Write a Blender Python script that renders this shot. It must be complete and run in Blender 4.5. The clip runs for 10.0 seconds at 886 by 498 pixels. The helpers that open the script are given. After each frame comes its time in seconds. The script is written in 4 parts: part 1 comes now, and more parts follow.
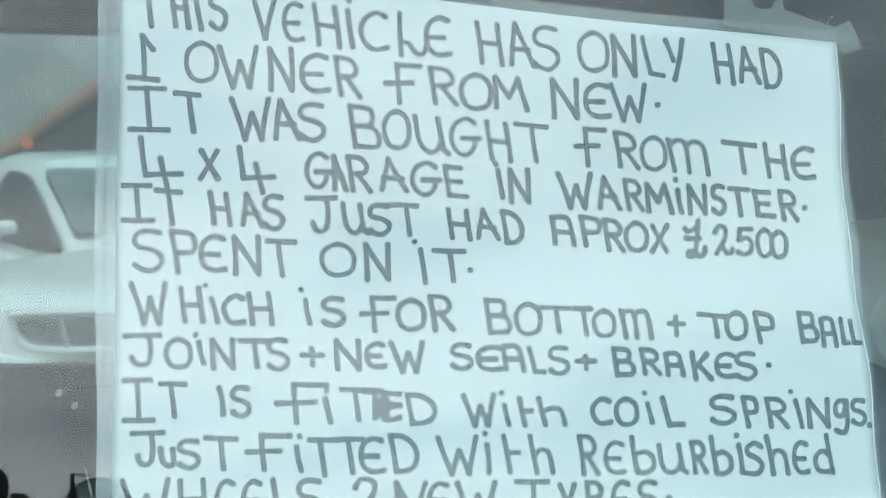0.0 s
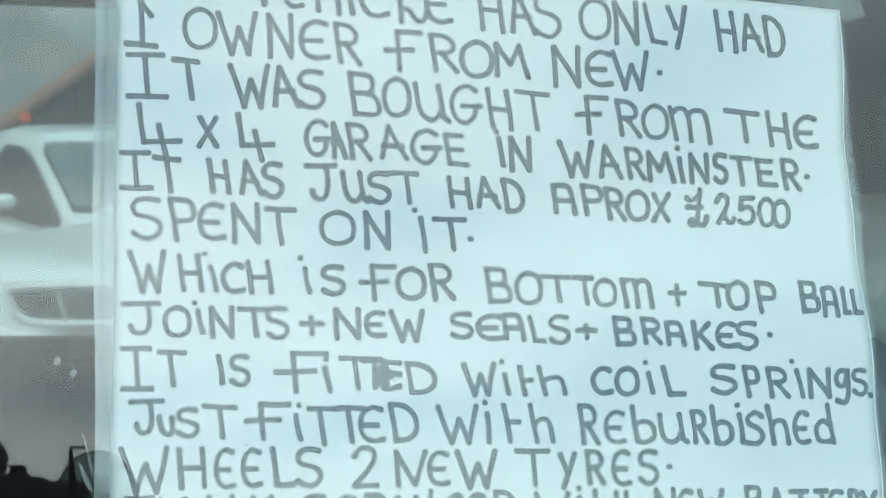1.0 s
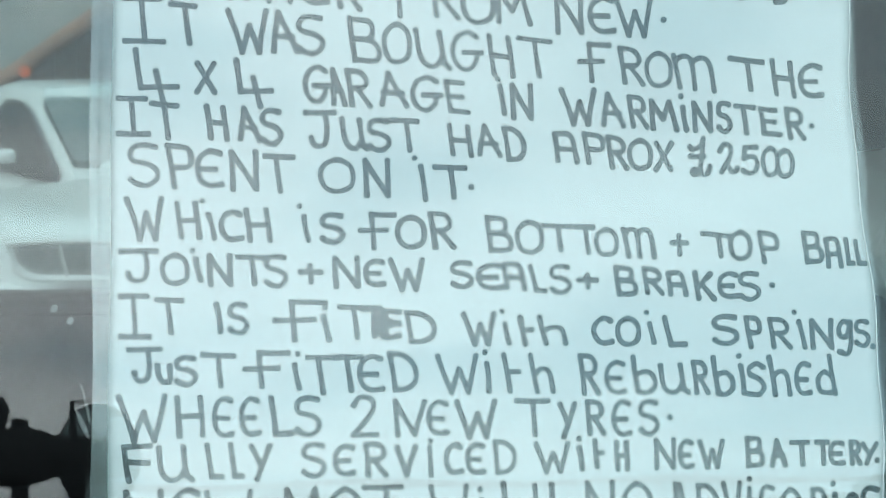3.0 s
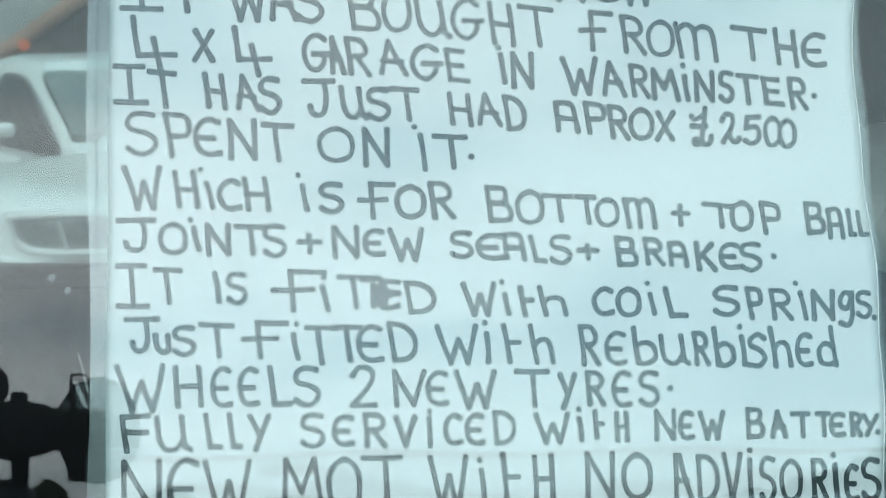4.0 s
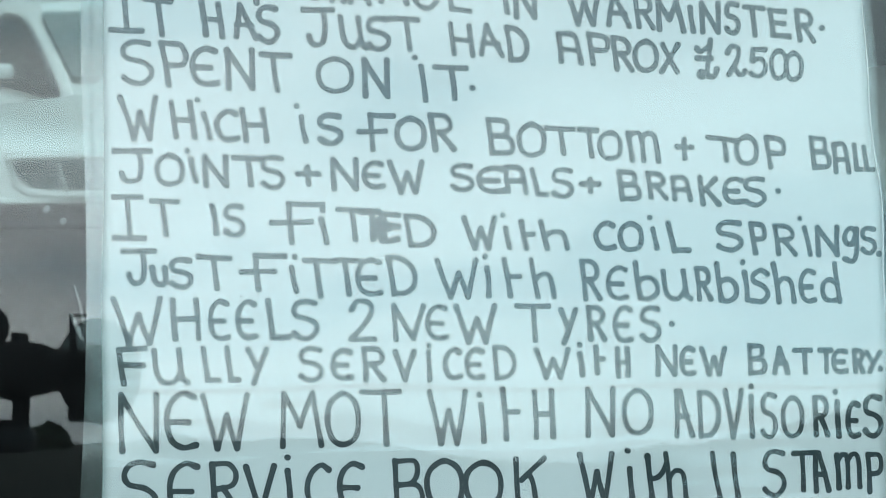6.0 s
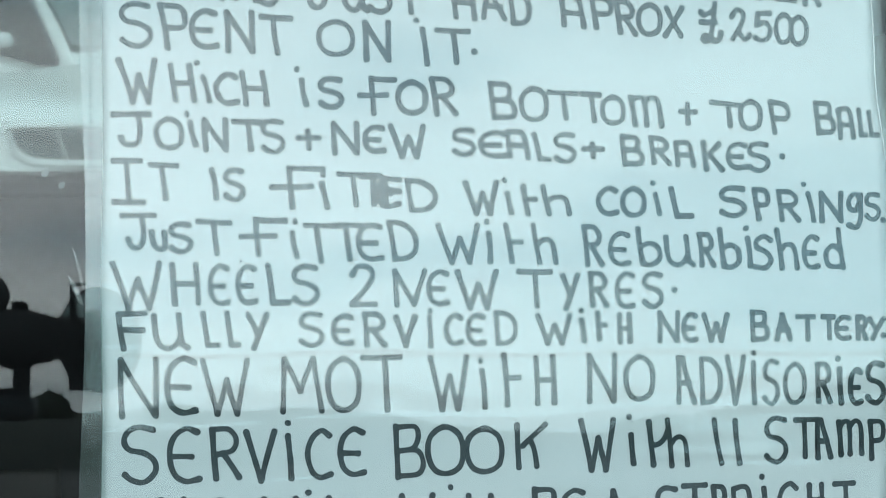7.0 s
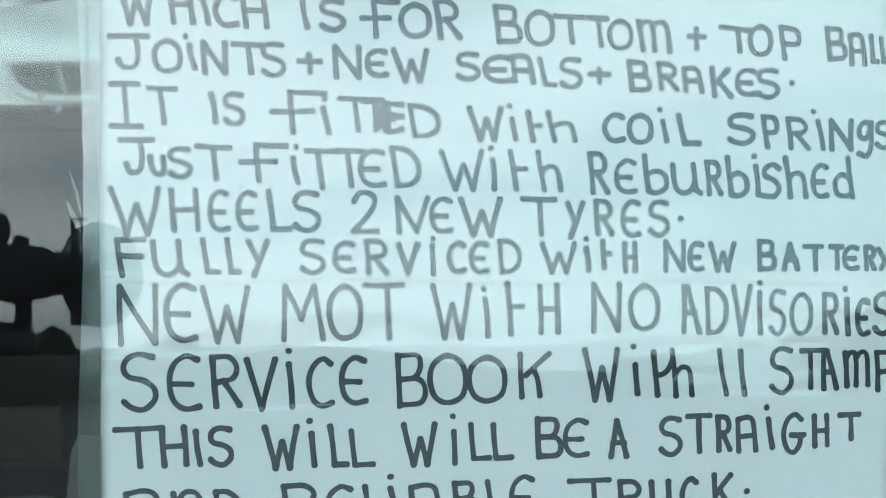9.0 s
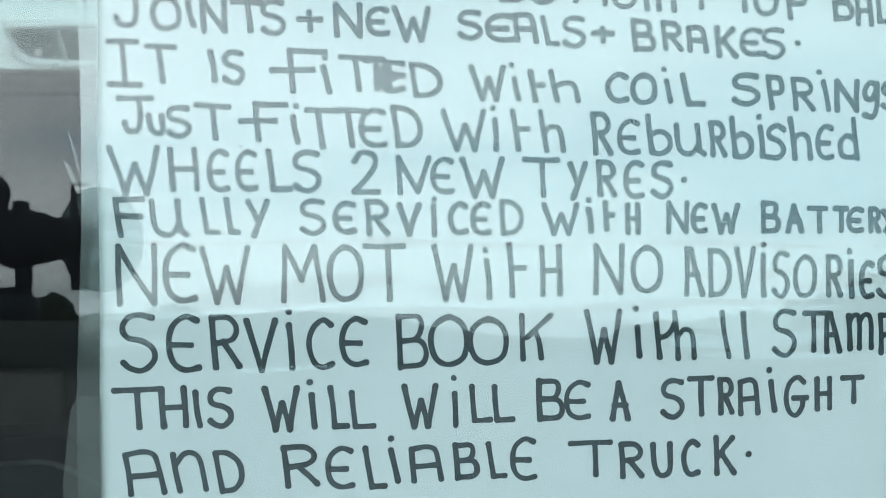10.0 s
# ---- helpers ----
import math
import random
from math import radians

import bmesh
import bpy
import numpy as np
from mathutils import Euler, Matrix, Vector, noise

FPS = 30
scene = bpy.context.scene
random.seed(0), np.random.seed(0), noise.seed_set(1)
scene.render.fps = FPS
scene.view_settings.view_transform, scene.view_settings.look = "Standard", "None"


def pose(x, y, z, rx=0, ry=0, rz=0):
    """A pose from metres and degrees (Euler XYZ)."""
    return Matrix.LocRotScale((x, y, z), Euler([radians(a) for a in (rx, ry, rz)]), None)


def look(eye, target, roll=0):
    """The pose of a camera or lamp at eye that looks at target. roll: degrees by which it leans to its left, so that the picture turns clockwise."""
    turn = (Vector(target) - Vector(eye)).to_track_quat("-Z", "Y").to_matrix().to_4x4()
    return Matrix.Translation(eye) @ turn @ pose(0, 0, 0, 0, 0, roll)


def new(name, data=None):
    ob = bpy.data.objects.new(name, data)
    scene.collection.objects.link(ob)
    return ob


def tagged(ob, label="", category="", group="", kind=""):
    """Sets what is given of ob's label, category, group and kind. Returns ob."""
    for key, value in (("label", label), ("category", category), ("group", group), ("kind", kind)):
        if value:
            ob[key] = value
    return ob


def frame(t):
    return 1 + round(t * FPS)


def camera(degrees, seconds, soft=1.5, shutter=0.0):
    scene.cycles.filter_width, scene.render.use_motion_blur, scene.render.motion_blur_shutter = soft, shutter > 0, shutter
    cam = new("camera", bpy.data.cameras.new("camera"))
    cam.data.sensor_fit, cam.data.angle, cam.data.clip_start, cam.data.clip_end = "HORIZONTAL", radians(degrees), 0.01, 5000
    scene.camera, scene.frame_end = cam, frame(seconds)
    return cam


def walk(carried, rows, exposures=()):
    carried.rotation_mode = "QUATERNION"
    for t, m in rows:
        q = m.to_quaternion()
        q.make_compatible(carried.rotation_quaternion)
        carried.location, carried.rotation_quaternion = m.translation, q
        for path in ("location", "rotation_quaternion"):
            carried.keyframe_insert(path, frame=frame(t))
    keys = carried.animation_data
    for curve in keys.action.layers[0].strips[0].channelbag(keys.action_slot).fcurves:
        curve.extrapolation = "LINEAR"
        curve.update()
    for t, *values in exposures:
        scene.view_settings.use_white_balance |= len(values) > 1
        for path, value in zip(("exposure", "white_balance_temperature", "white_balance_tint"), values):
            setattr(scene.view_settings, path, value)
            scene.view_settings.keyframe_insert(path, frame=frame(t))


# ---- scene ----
# ---- camera: a tripod tilt, from the top of the sign to its foot ----
cam = camera(35.26, 10.0, soft=0.85)
cam.data.dof.use_dof = True
cam.data.dof.focus_distance = 0.37
cam.data.dof.aperture_fstop = 60
ROWS = [
    (0.0, 0.0336, -0.3674, 1.6816, 84.44, -0.78, -7.83),
    (0.5, 0.0334, -0.3665, 1.6805, 83.93, -0.85, -7.85),
    (1.0, 0.0333, -0.3654, 1.6797, 83.40, -0.89, -7.90),
    (1.5, 0.0335, -0.3647, 1.6790, 82.99, -0.93, -7.87),
    (2.0, 0.0335, -0.3639, 1.6783, 82.54, -0.97, -7.86),
    (2.5, 0.0337, -0.3632, 1.6777, 82.10, -1.04, -7.84),
    (4.0, 0.0343, -0.3604, 1.6753, 80.61, -1.20, -7.83),
    (4.5, 0.0344, -0.3595, 1.6745, 80.04, -1.25, -7.78),
    (5.0, 0.0345, -0.3586, 1.6734, 79.45, -1.32, -7.79),
    (5.5, 0.0348, -0.3576, 1.6725, 78.90, -1.40, -7.78),
    (7.0, 0.0350, -0.3546, 1.6697, 77.11, -1.58, -7.73),
    (7.5, 0.0350, -0.3536, 1.6688, 76.51, -1.63, -7.69),
    (8.0, 0.0351, -0.3523, 1.6677, 75.88, -1.66, -7.67),
    (8.5, 0.0353, -0.3514, 1.6668, 75.26, -1.74, -7.62),
    (9.0, 0.0353, -0.3501, 1.6656, 74.57, -1.81, -7.61),
    (9.5, 0.0354, -0.3490, 1.6645, 73.93, -1.88, -7.58),
    (10.0, 0.0355, -0.3478, 1.6633, 73.21, -1.94, -7.55),
]
walk(cam, [(t, pose(x, y, z, rx, ry, rz)) for t, x, y, z, rx, ry, rz in ROWS], [(0.0, -0.02), (2.5, -0.03), (5.5, -0.05), (7.5, -0.07), (10.0, 0.04)])

# ---- world: overcast sky with broken cloud ----
SUN_FROM = Vector((-0.48, -0.64, 0.60)).normalized()
world = bpy.data.worlds.new("overcast_sky")
scene.world = world
world.use_nodes = True
wn, wl = world.node_tree.nodes, world.node_tree.links
wn.clear()
w_out = wn.new("ShaderNodeOutputWorld")
w_bg = wn.new("ShaderNodeBackground")
w_sky = wn.new("ShaderNodeTexSky")
w_sky.sky_type = "NISHITA"
w_sky.sun_disc = False
w_sky.sun_elevation, w_sky.sun_rotation = math.asin(SUN_FROM.z), math.atan2(SUN_FROM.x, SUN_FROM.y)
w_sky.dust_density = 3.0
w_dim = wn.new("ShaderNodeMix")
w_dim.data_type, w_dim.blend_type = "RGBA", "MULTIPLY"
w_dim.inputs[0].default_value = 1.0
w_dim.inputs[7].default_value = (0.15, 0.15, 0.15, 1)
w_co = wn.new("ShaderNodeTexCoord")
w_map = wn.new("ShaderNodeMapping")
w_map.inputs["Location"].default_value = (2.5, 12.6, 13.13)
w_map.inputs["Scale"].default_value = (3.2, 3.2, 11.0)
w_noise = wn.new("ShaderNodeTexNoise")
w_noise.inputs["Scale"].default_value = 1.4
w_noise.inputs["Detail"].default_value = 7.0
w_noise.inputs["Roughness"].default_value = 0.55
w_ramp = wn.new("ShaderNodeValToRGB")
# blue-grey gaps between pale grey cloud
w_ramp.color_ramp.elements[0].position, w_ramp.color_ramp.elements[0].color = 0.37, (1.00, 1.22, 1.32, 1)
w_ramp.color_ramp.elements[1].position, w_ramp.color_ramp.elements[1].color = 0.66, (2.16, 2.20, 2.20, 1)
w_ramp.color_ramp.elements.new(0.50).color = (1.84, 1.90, 1.91, 1)
w_mix = wn.new("ShaderNodeMix")
w_mix.data_type = "RGBA"
w_mix.inputs[0].default_value = 0.88
wl.new(w_sky.outputs[0], w_dim.inputs[6])
wl.new(w_co.outputs["Generated"], w_map.inputs[0])
wl.new(w_map.outputs[0], w_noise.inputs["Vector"])
wl.new(w_noise.outputs["Fac"], w_ramp.inputs[0])
wl.new(w_dim.outputs[2], w_mix.inputs[6])
wl.new(w_ramp.outputs[0], w_mix.inputs[7])
# the cloud is brighter towards the veiled sun, and low down where it breaks
w_dot = wn.new("ShaderNodeVectorMath")
w_dot.operation = "DOT_PRODUCT"
w_dot.inputs[1].default_value = SUN_FROM
w_glow = wn.new("ShaderNodeMapRange")
for k, value in enumerate((0.0, 1.0, 0.70, 1.60)):
    w_glow.inputs[k + 1].default_value = value
wl.new(w_co.outputs["Generated"], w_dot.inputs[0])
wl.new(w_dot.outputs["Value"], w_glow.inputs[0])
w_sep = wn.new("ShaderNodeSeparateXYZ")
w_low = wn.new("ShaderNodeValToRGB")
for k, (at_z, level) in enumerate(((0.0, 0.49), (0.11, 0.62), (0.29, 0.44), (0.55, 0.46), (1.0, 0.56))):
    stop = w_low.color_ramp.elements.new(at_z) if 0 < k < 4 else w_low.color_ramp.elements[-1 if k else 0]
    stop.color = (level, level, level, 1)
w_twice = wn.new("ShaderNodeMath")
w_twice.operation = "MULTIPLY"
w_twice.inputs[1].default_value = 2.0
w_both = wn.new("ShaderNodeMath")
w_both.operation = "MULTIPLY"
wl.new(w_co.outputs["Generated"], w_sep.inputs[0])
wl.new(w_sep.outputs["Z"], w_low.inputs[0])
wl.new(w_glow.outputs[0], w_both.inputs[0])
wl.new(w_low.outputs[0], w_twice.inputs[0])
wl.new(w_twice.outputs[0], w_both.inputs[1])
# the cloud is a warmer grey on the sun's side and a colder one away from it
w_side = wn.new("ShaderNodeMapRange")
for k, value in enumerate((0.42, 0.80, 0.0, 1.0)):
    w_side.inputs[k + 1].default_value = value
w_cold = wn.new("ShaderNodeMix")
w_cold.data_type = "RGBA"
w_cold.inputs[6].default_value, w_cold.inputs[7].default_value = (0.78, 1.0, 1.03, 1), (0.95, 1.0, 1.02, 1)
w_tone = wn.new("ShaderNodeMix")
w_tone.data_type, w_tone.blend_type = "RGBA", "MULTIPLY"
w_tone.inputs[0].default_value = 1.0
wl.new(w_dot.outputs["Value"], w_side.inputs[0])
wl.new(w_side.outputs[0], w_cold.inputs[0])
wl.new(w_mix.outputs[2], w_tone.inputs[6])
wl.new(w_cold.outputs[2], w_tone.inputs[7])
wl.new(w_both.outputs[0], w_bg.inputs[1])
wl.new(w_tone.outputs[2], w_bg.inputs[0])
wl.new(w_bg.outputs[0], w_out.inputs[0])

sun_data = bpy.data.lights.new("sun", "SUN")
sun_data.energy, sun_data.angle, sun_data.color = 0.35, radians(25), (1.0, 0.98, 0.94)
sun = new("sun", sun_data)
sun.matrix_world = look(SUN_FROM * 40, (0, 0, 0))


# ---- materials ----
def base(name):
    m = bpy.data.materials.new(name)
    m.use_nodes = True
    return m, m.node_tree.nodes, m.node_tree.links, m.node_tree.nodes["Principled BSDF"]


def plain(name, low, high, rough=0.6, scale=8.0, metal=0.0, bump=0.1, fine=None, coat=0.0, stretch=(1, 1, 1)):
    """A surface between two colours, with coarse and fine variation and a little relief."""
    m, n, l, b = base(name)
    co = n.new("ShaderNodeTexCoord")
    mp = n.new("ShaderNodeMapping")
    mp.inputs["Scale"].default_value = stretch
    big, small = n.new("ShaderNodeTexNoise"), n.new("ShaderNodeTexNoise")
    big.inputs["Scale"].default_value, big.inputs["Detail"].default_value = scale, 4.0
    small.inputs["Scale"].default_value, small.inputs["Detail"].default_value = fine or scale * 9, 3.0
    mix, ramp, bm = n.new("ShaderNodeMath"), n.new("ShaderNodeValToRGB"), n.new("ShaderNodeBump")
    mix.operation = "MULTIPLY_ADD"
    mix.inputs[1].default_value = 0.35
    ramp.color_ramp.elements[0].position, ramp.color_ramp.elements[0].color = 0.45, (*low, 1)
    ramp.color_ramp.elements[1].position, ramp.color_ramp.elements[1].color = 0.85, (*high, 1)
    l.new(co.outputs["Object"], mp.inputs[0])
    l.new(mp.outputs[0], big.inputs["Vector"])
    l.new(mp.outputs[0], small.inputs["Vector"])
    l.new(small.outputs["Fac"], mix.inputs[0])
    l.new(big.outputs["Fac"], mix.inputs[2])
    l.new(mix.outputs[0], ramp.inputs[0])
    l.new(ramp.outputs[0], b.inputs["Base Color"])
    bm.inputs["Strength"].default_value = bump
    bm.inputs["Distance"].default_value = 0.002
    l.new(small.outputs["Fac"], bm.inputs["Height"])
    l.new(bm.outputs[0], b.inputs["Normal"])
    b.inputs["Roughness"].default_value, b.inputs["Metallic"].default_value = rough, metal
    b.inputs["Coat Weight"].default_value = coat
    return m


def clear(name, ior, tint=(1, 1, 1), rough=0.0, bump=0.0, scale=30.0, haze=0.0, haze_colour=(0.8, 0.85, 0.85), stretch=(1, 1, 1)):
    """A thin clear sheet: it lets light straight through and mirrors more at a slant (Schlick); haze is the share that scatters."""
    m = bpy.data.materials.new(name)
    m.use_nodes = True
    n, l = m.node_tree.nodes, m.node_tree.links
    n.clear()
    out, mix = n.new("ShaderNodeOutputMaterial"), n.new("ShaderNodeMixShader")
    tr, gl, lw = n.new("ShaderNodeBsdfTransparent"), n.new("ShaderNodeBsdfGlossy"), n.new("ShaderNodeLayerWeight")
    slant, fr = n.new("ShaderNodeMath"), n.new("ShaderNodeMath")
    tr.inputs[0].default_value = (*tint, 1)
    gl.inputs["Color"].default_value = (1, 1, 1, 1)
    gl.inputs["Roughness"].default_value = rough
    f0 = ((ior - 1) / (ior + 1)) ** 2
    slant.operation, fr.operation = "POWER", "MULTIPLY_ADD"
    slant.inputs[1].default_value = 5.0
    fr.inputs[1].default_value, fr.inputs[2].default_value = 1 - f0, f0
    l.new(lw.outputs["Facing"], slant.inputs[0])
    l.new(slant.outputs[0], fr.inputs[0])
    l.new(fr.outputs[0], mix.inputs[0])
    under = tr.outputs[0]
    if haze:
        hz, df = n.new("ShaderNodeMixShader"), n.new("ShaderNodeBsdfDiffuse")
        df.inputs[0].default_value = (*haze_colour, 1)
        hz.inputs[0].default_value = haze
        l.new(tr.outputs[0], hz.inputs[1])
        l.new(df.outputs[0], hz.inputs[2])
        under = hz.outputs[0]
    l.new(under, mix.inputs[1])
    l.new(gl.outputs[0], mix.inputs[2])
    if bump:
        co, mp, ns, bm = n.new("ShaderNodeTexCoord"), n.new("ShaderNodeMapping"), n.new("ShaderNodeTexNoise"), n.new("ShaderNodeBump")
        mp.inputs["Scale"].default_value = stretch
        ns.inputs["Scale"].default_value, ns.inputs["Detail"].default_value = scale, 2.0
        bm.inputs["Strength"].default_value, bm.inputs["Distance"].default_value = bump, 0.002
        l.new(co.outputs["Object"], mp.inputs[0])
        l.new(mp.outputs[0], ns.inputs["Vector"])
        l.new(ns.outputs["Fac"], bm.inputs["Height"])
        l.new(bm.outputs[0], gl.inputs["Normal"])
    l.new(mix.outputs[0], out.inputs[0])
    return m


M_GLASS = clear("window_glass", 1.5, tint=(0.866, 0.905, 0.909))
M_TINTED = clear("tinted_window_glass", 1.5, tint=(0.66, 0.70, 0.69))
M_FILM = clear("clear_plastic_film", 1.85, tint=(0.97, 0.99, 0.99), rough=0.04, bump=0.10, scale=22, haze=0.007, stretch=(0.7, 1, 2.2))
M_STRIP = clear("milky_plastic_strip", 2.7, tint=(0.43, 0.53, 0.51), rough=0.08, bump=0.07, scale=60, haze=0.045, haze_colour=(0.50, 0.68, 0.64))
M_SEAM = clear("welded_plastic", 1.15, tint=(0.74, 0.80, 0.80), rough=0.3)
# white haze carries the highlight along the fold
M_FOLD = clear("fold_edge_highlight", 1.9, tint=(0.9, 0.93, 0.93), rough=0.12, haze=0.42, haze_colour=(0.92, 0.94, 0.94))
M_TAPE = clear("clear_tape", 1.6, tint=(0.86, 0.89, 0.88), rough=0.12, bump=0.14, scale=90, haze=0.025, haze_colour=(0.7, 0.77, 0.74))
M_PAPER = plain("white_paper", (0.64, 0.67, 0.675), (0.70, 0.72, 0.72), rough=0.85, scale=9, fine=900, bump=0.04)
M_INK = plain("grey_marker_ink", (0.010, 0.022, 0.028), (0.028, 0.048, 0.058), rough=0.6, scale=60, fine=500, bump=0.02)
M_DUST = plain("dried_splash", (0.17, 0.19, 0.19), (0.25, 0.27, 0.27), rough=0.9, scale=300)
M_TRIM = plain("dark_interior_trim", (0.015, 0.034, 0.038), (0.034, 0.066, 0.072), rough=0.7, scale=6, fine=220, bump=0.3)
M_CARD = plain("grey_door_card", (0.012, 0.013, 0.015), (0.024, 0.025, 0.027), rough=0.75, scale=5, fine=150, bump=0.3, stretch=(1, 1, 4))
M_SEAT = plain("blue_grey_seat_cloth", (0.15, 0.20, 0.21), (0.22, 0.28, 0.29), rough=0.9, scale=10, fine=400, bump=0.5)
M_CLOTH = plain("pale_seat_cloth", (0.58, 0.68, 0.62), (0.72, 0.80, 0.75), rough=0.9, scale=10, fine=400, bump=0.5)
M_ARM = plain("grey_armrest_vinyl", (0.055, 0.066, 0.066), (0.085, 0.098, 0.098), rough=0.6, scale=9, fine=180, bump=0.3)
M_PIPING = plain("pale_piping", (0.16, 0.18, 0.18), (0.24, 0.26, 0.26), rough=0.5, scale=30)
M_BROWN = plain("brown_grey_vinyl", (0.042, 0.038, 0.033), (0.065, 0.058, 0.050), rough=0.7, scale=8, fine=180, bump=0.3)
M_PAINT = plain("dark_green_vehicle_paint", (0.012, 0.03, 0.024), (0.02, 0.045, 0.036), rough=0.3, scale=3, coat=0.6, bump=0.0)
M_RUBBER = plain("black_rubber", (0.010, 0.010, 0.011), (0.022, 0.022, 0.024), rough=0.8, scale=20)
M_WHITE = plain("white_car_paint", (0.76, 0.81, 0.80), (0.83, 0.87, 0.86), rough=0.28, scale=2, coat=0.7, bump=0.0)
M_CARGLASS = plain("car_window_glass", (0.008, 0.015, 0.017), (0.02, 0.030, 0.033), rough=0.12, scale=1.5, coat=0.0, bump=0.0)
# paler than the side glass: the sky's reflection is put into its colour
M_SCREEN = plain("windscreen_glass_sky_sheen", (0.070, 0.115, 0.110), (0.115, 0.165, 0.155), rough=0.1, scale=1.2, coat=0.6, bump=0.0)
M_LAMP = plain("headlamp_lens", (0.09, 0.14, 0.15), (0.17, 0.24, 0.25), rough=0.12, scale=8, coat=0.5, bump=0.05)
M_BAR = plain("pale_lamp_bar", (0.42, 0.46, 0.46), (0.55, 0.58, 0.58), rough=0.4, scale=20)
M_CHROME = plain("bright_trim", (0.6, 0.62, 0.62), (0.75, 0.77, 0.77), rough=0.15, metal=1.0, scale=20, bump=0.0)
M_BLACK = plain("black_camera_plastic", (0.004, 0.004, 0.005), (0.009, 0.009, 0.010), rough=0.75, scale=30)
M_BLUEBLACK = plain("blue_black_metal", (0.02, 0.03, 0.038), (0.035, 0.05, 0.06), rough=0.5, scale=20)
M_HOOD = clear("smoky_hood_plastic", 1.5, tint=(0.45, 0.52, 0.52), rough=0.1, haze=0.07, haze_colour=(0.22, 0.28, 0.28))
M_WISP = clear("torn_tape_wisp", 1.5, tint=(0.92, 0.94, 0.94), rough=0.2, haze=0.045, haze_colour=(0.85, 0.9, 0.9))
M_RENDER = plain("grey_rendered_wall", (0.30, 0.32, 0.30), (0.40, 0.42, 0.39), rough=0.9, scale=0.8, fine=14, bump=0.5)
M_TIMBER = plain("dark_brown_boards", (0.055, 0.042, 0.034), (0.10, 0.078, 0.062), rough=0.85, scale=1.5, fine=30, bump=0.4)
M_ORANGE = plain("faded_orange_paint", (0.25, 0.135, 0.085), (0.36, 0.20, 0.125), rough=0.55, scale=4, fine=60)
M_ORANGE_LENS = plain("orange_lamp_lens", (0.85, 0.13, 0.02), (0.95, 0.20, 0.04), rough=0.25, scale=10, coat=0.5)
M_GROUND = plain("worn_tarmac", (0.030, 0.034, 0.036), (0.095, 0.097, 0.094), rough=0.9, scale=0.3, fine=60, bump=0.5)
M_HILL = plain("far_wooded_hill", (0.045, 0.050, 0.045), (0.085, 0.090, 0.080), rough=1.0, scale=0.05, fine=0.6, bump=0.6)
M_LEAF = plain("dark_foliage", (0.018, 0.030, 0.016), (0.05, 0.075, 0.035), rough=0.9, scale=0.8, fine=6)
M_BARK = plain("bark", (0.05, 0.04, 0.032), (0.10, 0.085, 0.07), rough=0.95, scale=3, fine=30)


# ---- building helpers ----
def part(name, bm, material, parent=None, label="", smooth=False):
    me = bpy.data.meshes.new(name)
    bm.normal_update()
    bm.to_mesh(me)
    bm.free()
    me.materials.append(material)
    if smooth:
        for p in me.polygons:
            p.use_smooth = True
    ob = new(name, me)
    if parent is not None:
        ob.parent = parent
    if label:
        tagged(ob, label)
    return ob


def thing(name, m, label, category, group="", kind=""):
    ob = new(name)
    ob.matrix_world = m
    return tagged(ob, label, category, group, kind)


def box(bm, x0, x1, y0, y1, z0, z1, bevel=0.0):
    out = bmesh.ops.create_cube(bm, size=1, matrix=Matrix.LocRotScale(((x0 + x1) / 2, (y0 + y1) / 2, (z0 + z1) / 2), None, (x1 - x0, y1 - y0, z1 - z0)))
    if bevel:
        edges = {e for v in out["verts"] for e in v.link_edges}
        bmesh.ops.bevel(bm, geom=list(edges), offset=bevel, segments=3, affect="EDGES", profile=0.5)
    return bm


def boxed(*args, bevel=0.0):
    return box(bmesh.new(), *args, bevel=bevel)


def tube(bm, p0, p1, r0, r1=None, n=24):
    """A tapered round bar between two points."""
    p0, p1 = Vector(p0), Vector(p1)
    d = p1 - p0
    m = Matrix.Translation((p0 + p1) / 2) @ d.to_track_quat("Z", "Y").to_matrix().to_4x4()
    bmesh.ops.create_cone(bm, cap_ends=True, segments=n, radius1=r0, radius2=r0 if r1 is None else r1, depth=d.length, matrix=m)
    return bm


def loft(rings, close=True):
    """Skin a row of rings, each with the same number of points."""
    bm = bmesh.new()
    vs = [[bm.verts.new(p) for p in ring] for ring in rings]
    for a, b in zip(vs, vs[1:]):
        k = len(a)
        for i in range(k if close else k - 1):
            bm.faces.new((a[i], a[(i + 1) % k], b[(i + 1) % k], b[i]))
    if close:
        bm.faces.new(vs[0][::-1])
        bm.faces.new(vs[-1])
    return bm


def slab(outline, depth, bevel=0.0):
    """A plate in x and z with thickness along y."""
    bm = bmesh.new()
    f = bm.faces.new([bm.verts.new((x, 0, z)) for x, z in outline])
    ext = bmesh.ops.extrude_face_region(bm, geom=[f])
    bmesh.ops.translate(bm, vec=(0, depth, 0), verts=[v for v in ext["geom"] if isinstance(v, bmesh.types.BMVert)])
    if bevel:
        bmesh.ops.bevel(bm, geom=bm.edges[:], offset=bevel, segments=2, affect="EDGES", profile=0.5)
    bmesh.ops.recalc_face_normals(bm, faces=bm.faces[:])
    return bm


# The window leans in at the top: x along the glass, y into the cab, z up the glass.
GLASS = pose(0, 0, 1.60, -10.5, 0, 0)

# ---- ground, hills ----
bm = bmesh.new()
bmesh.ops.create_grid(bm, x_segments=60, y_segments=60, size=1500)
tagged(part("ground", bm, M_GROUND), "worn grey tarmac yard running out to fields", "ground", kind="structure")


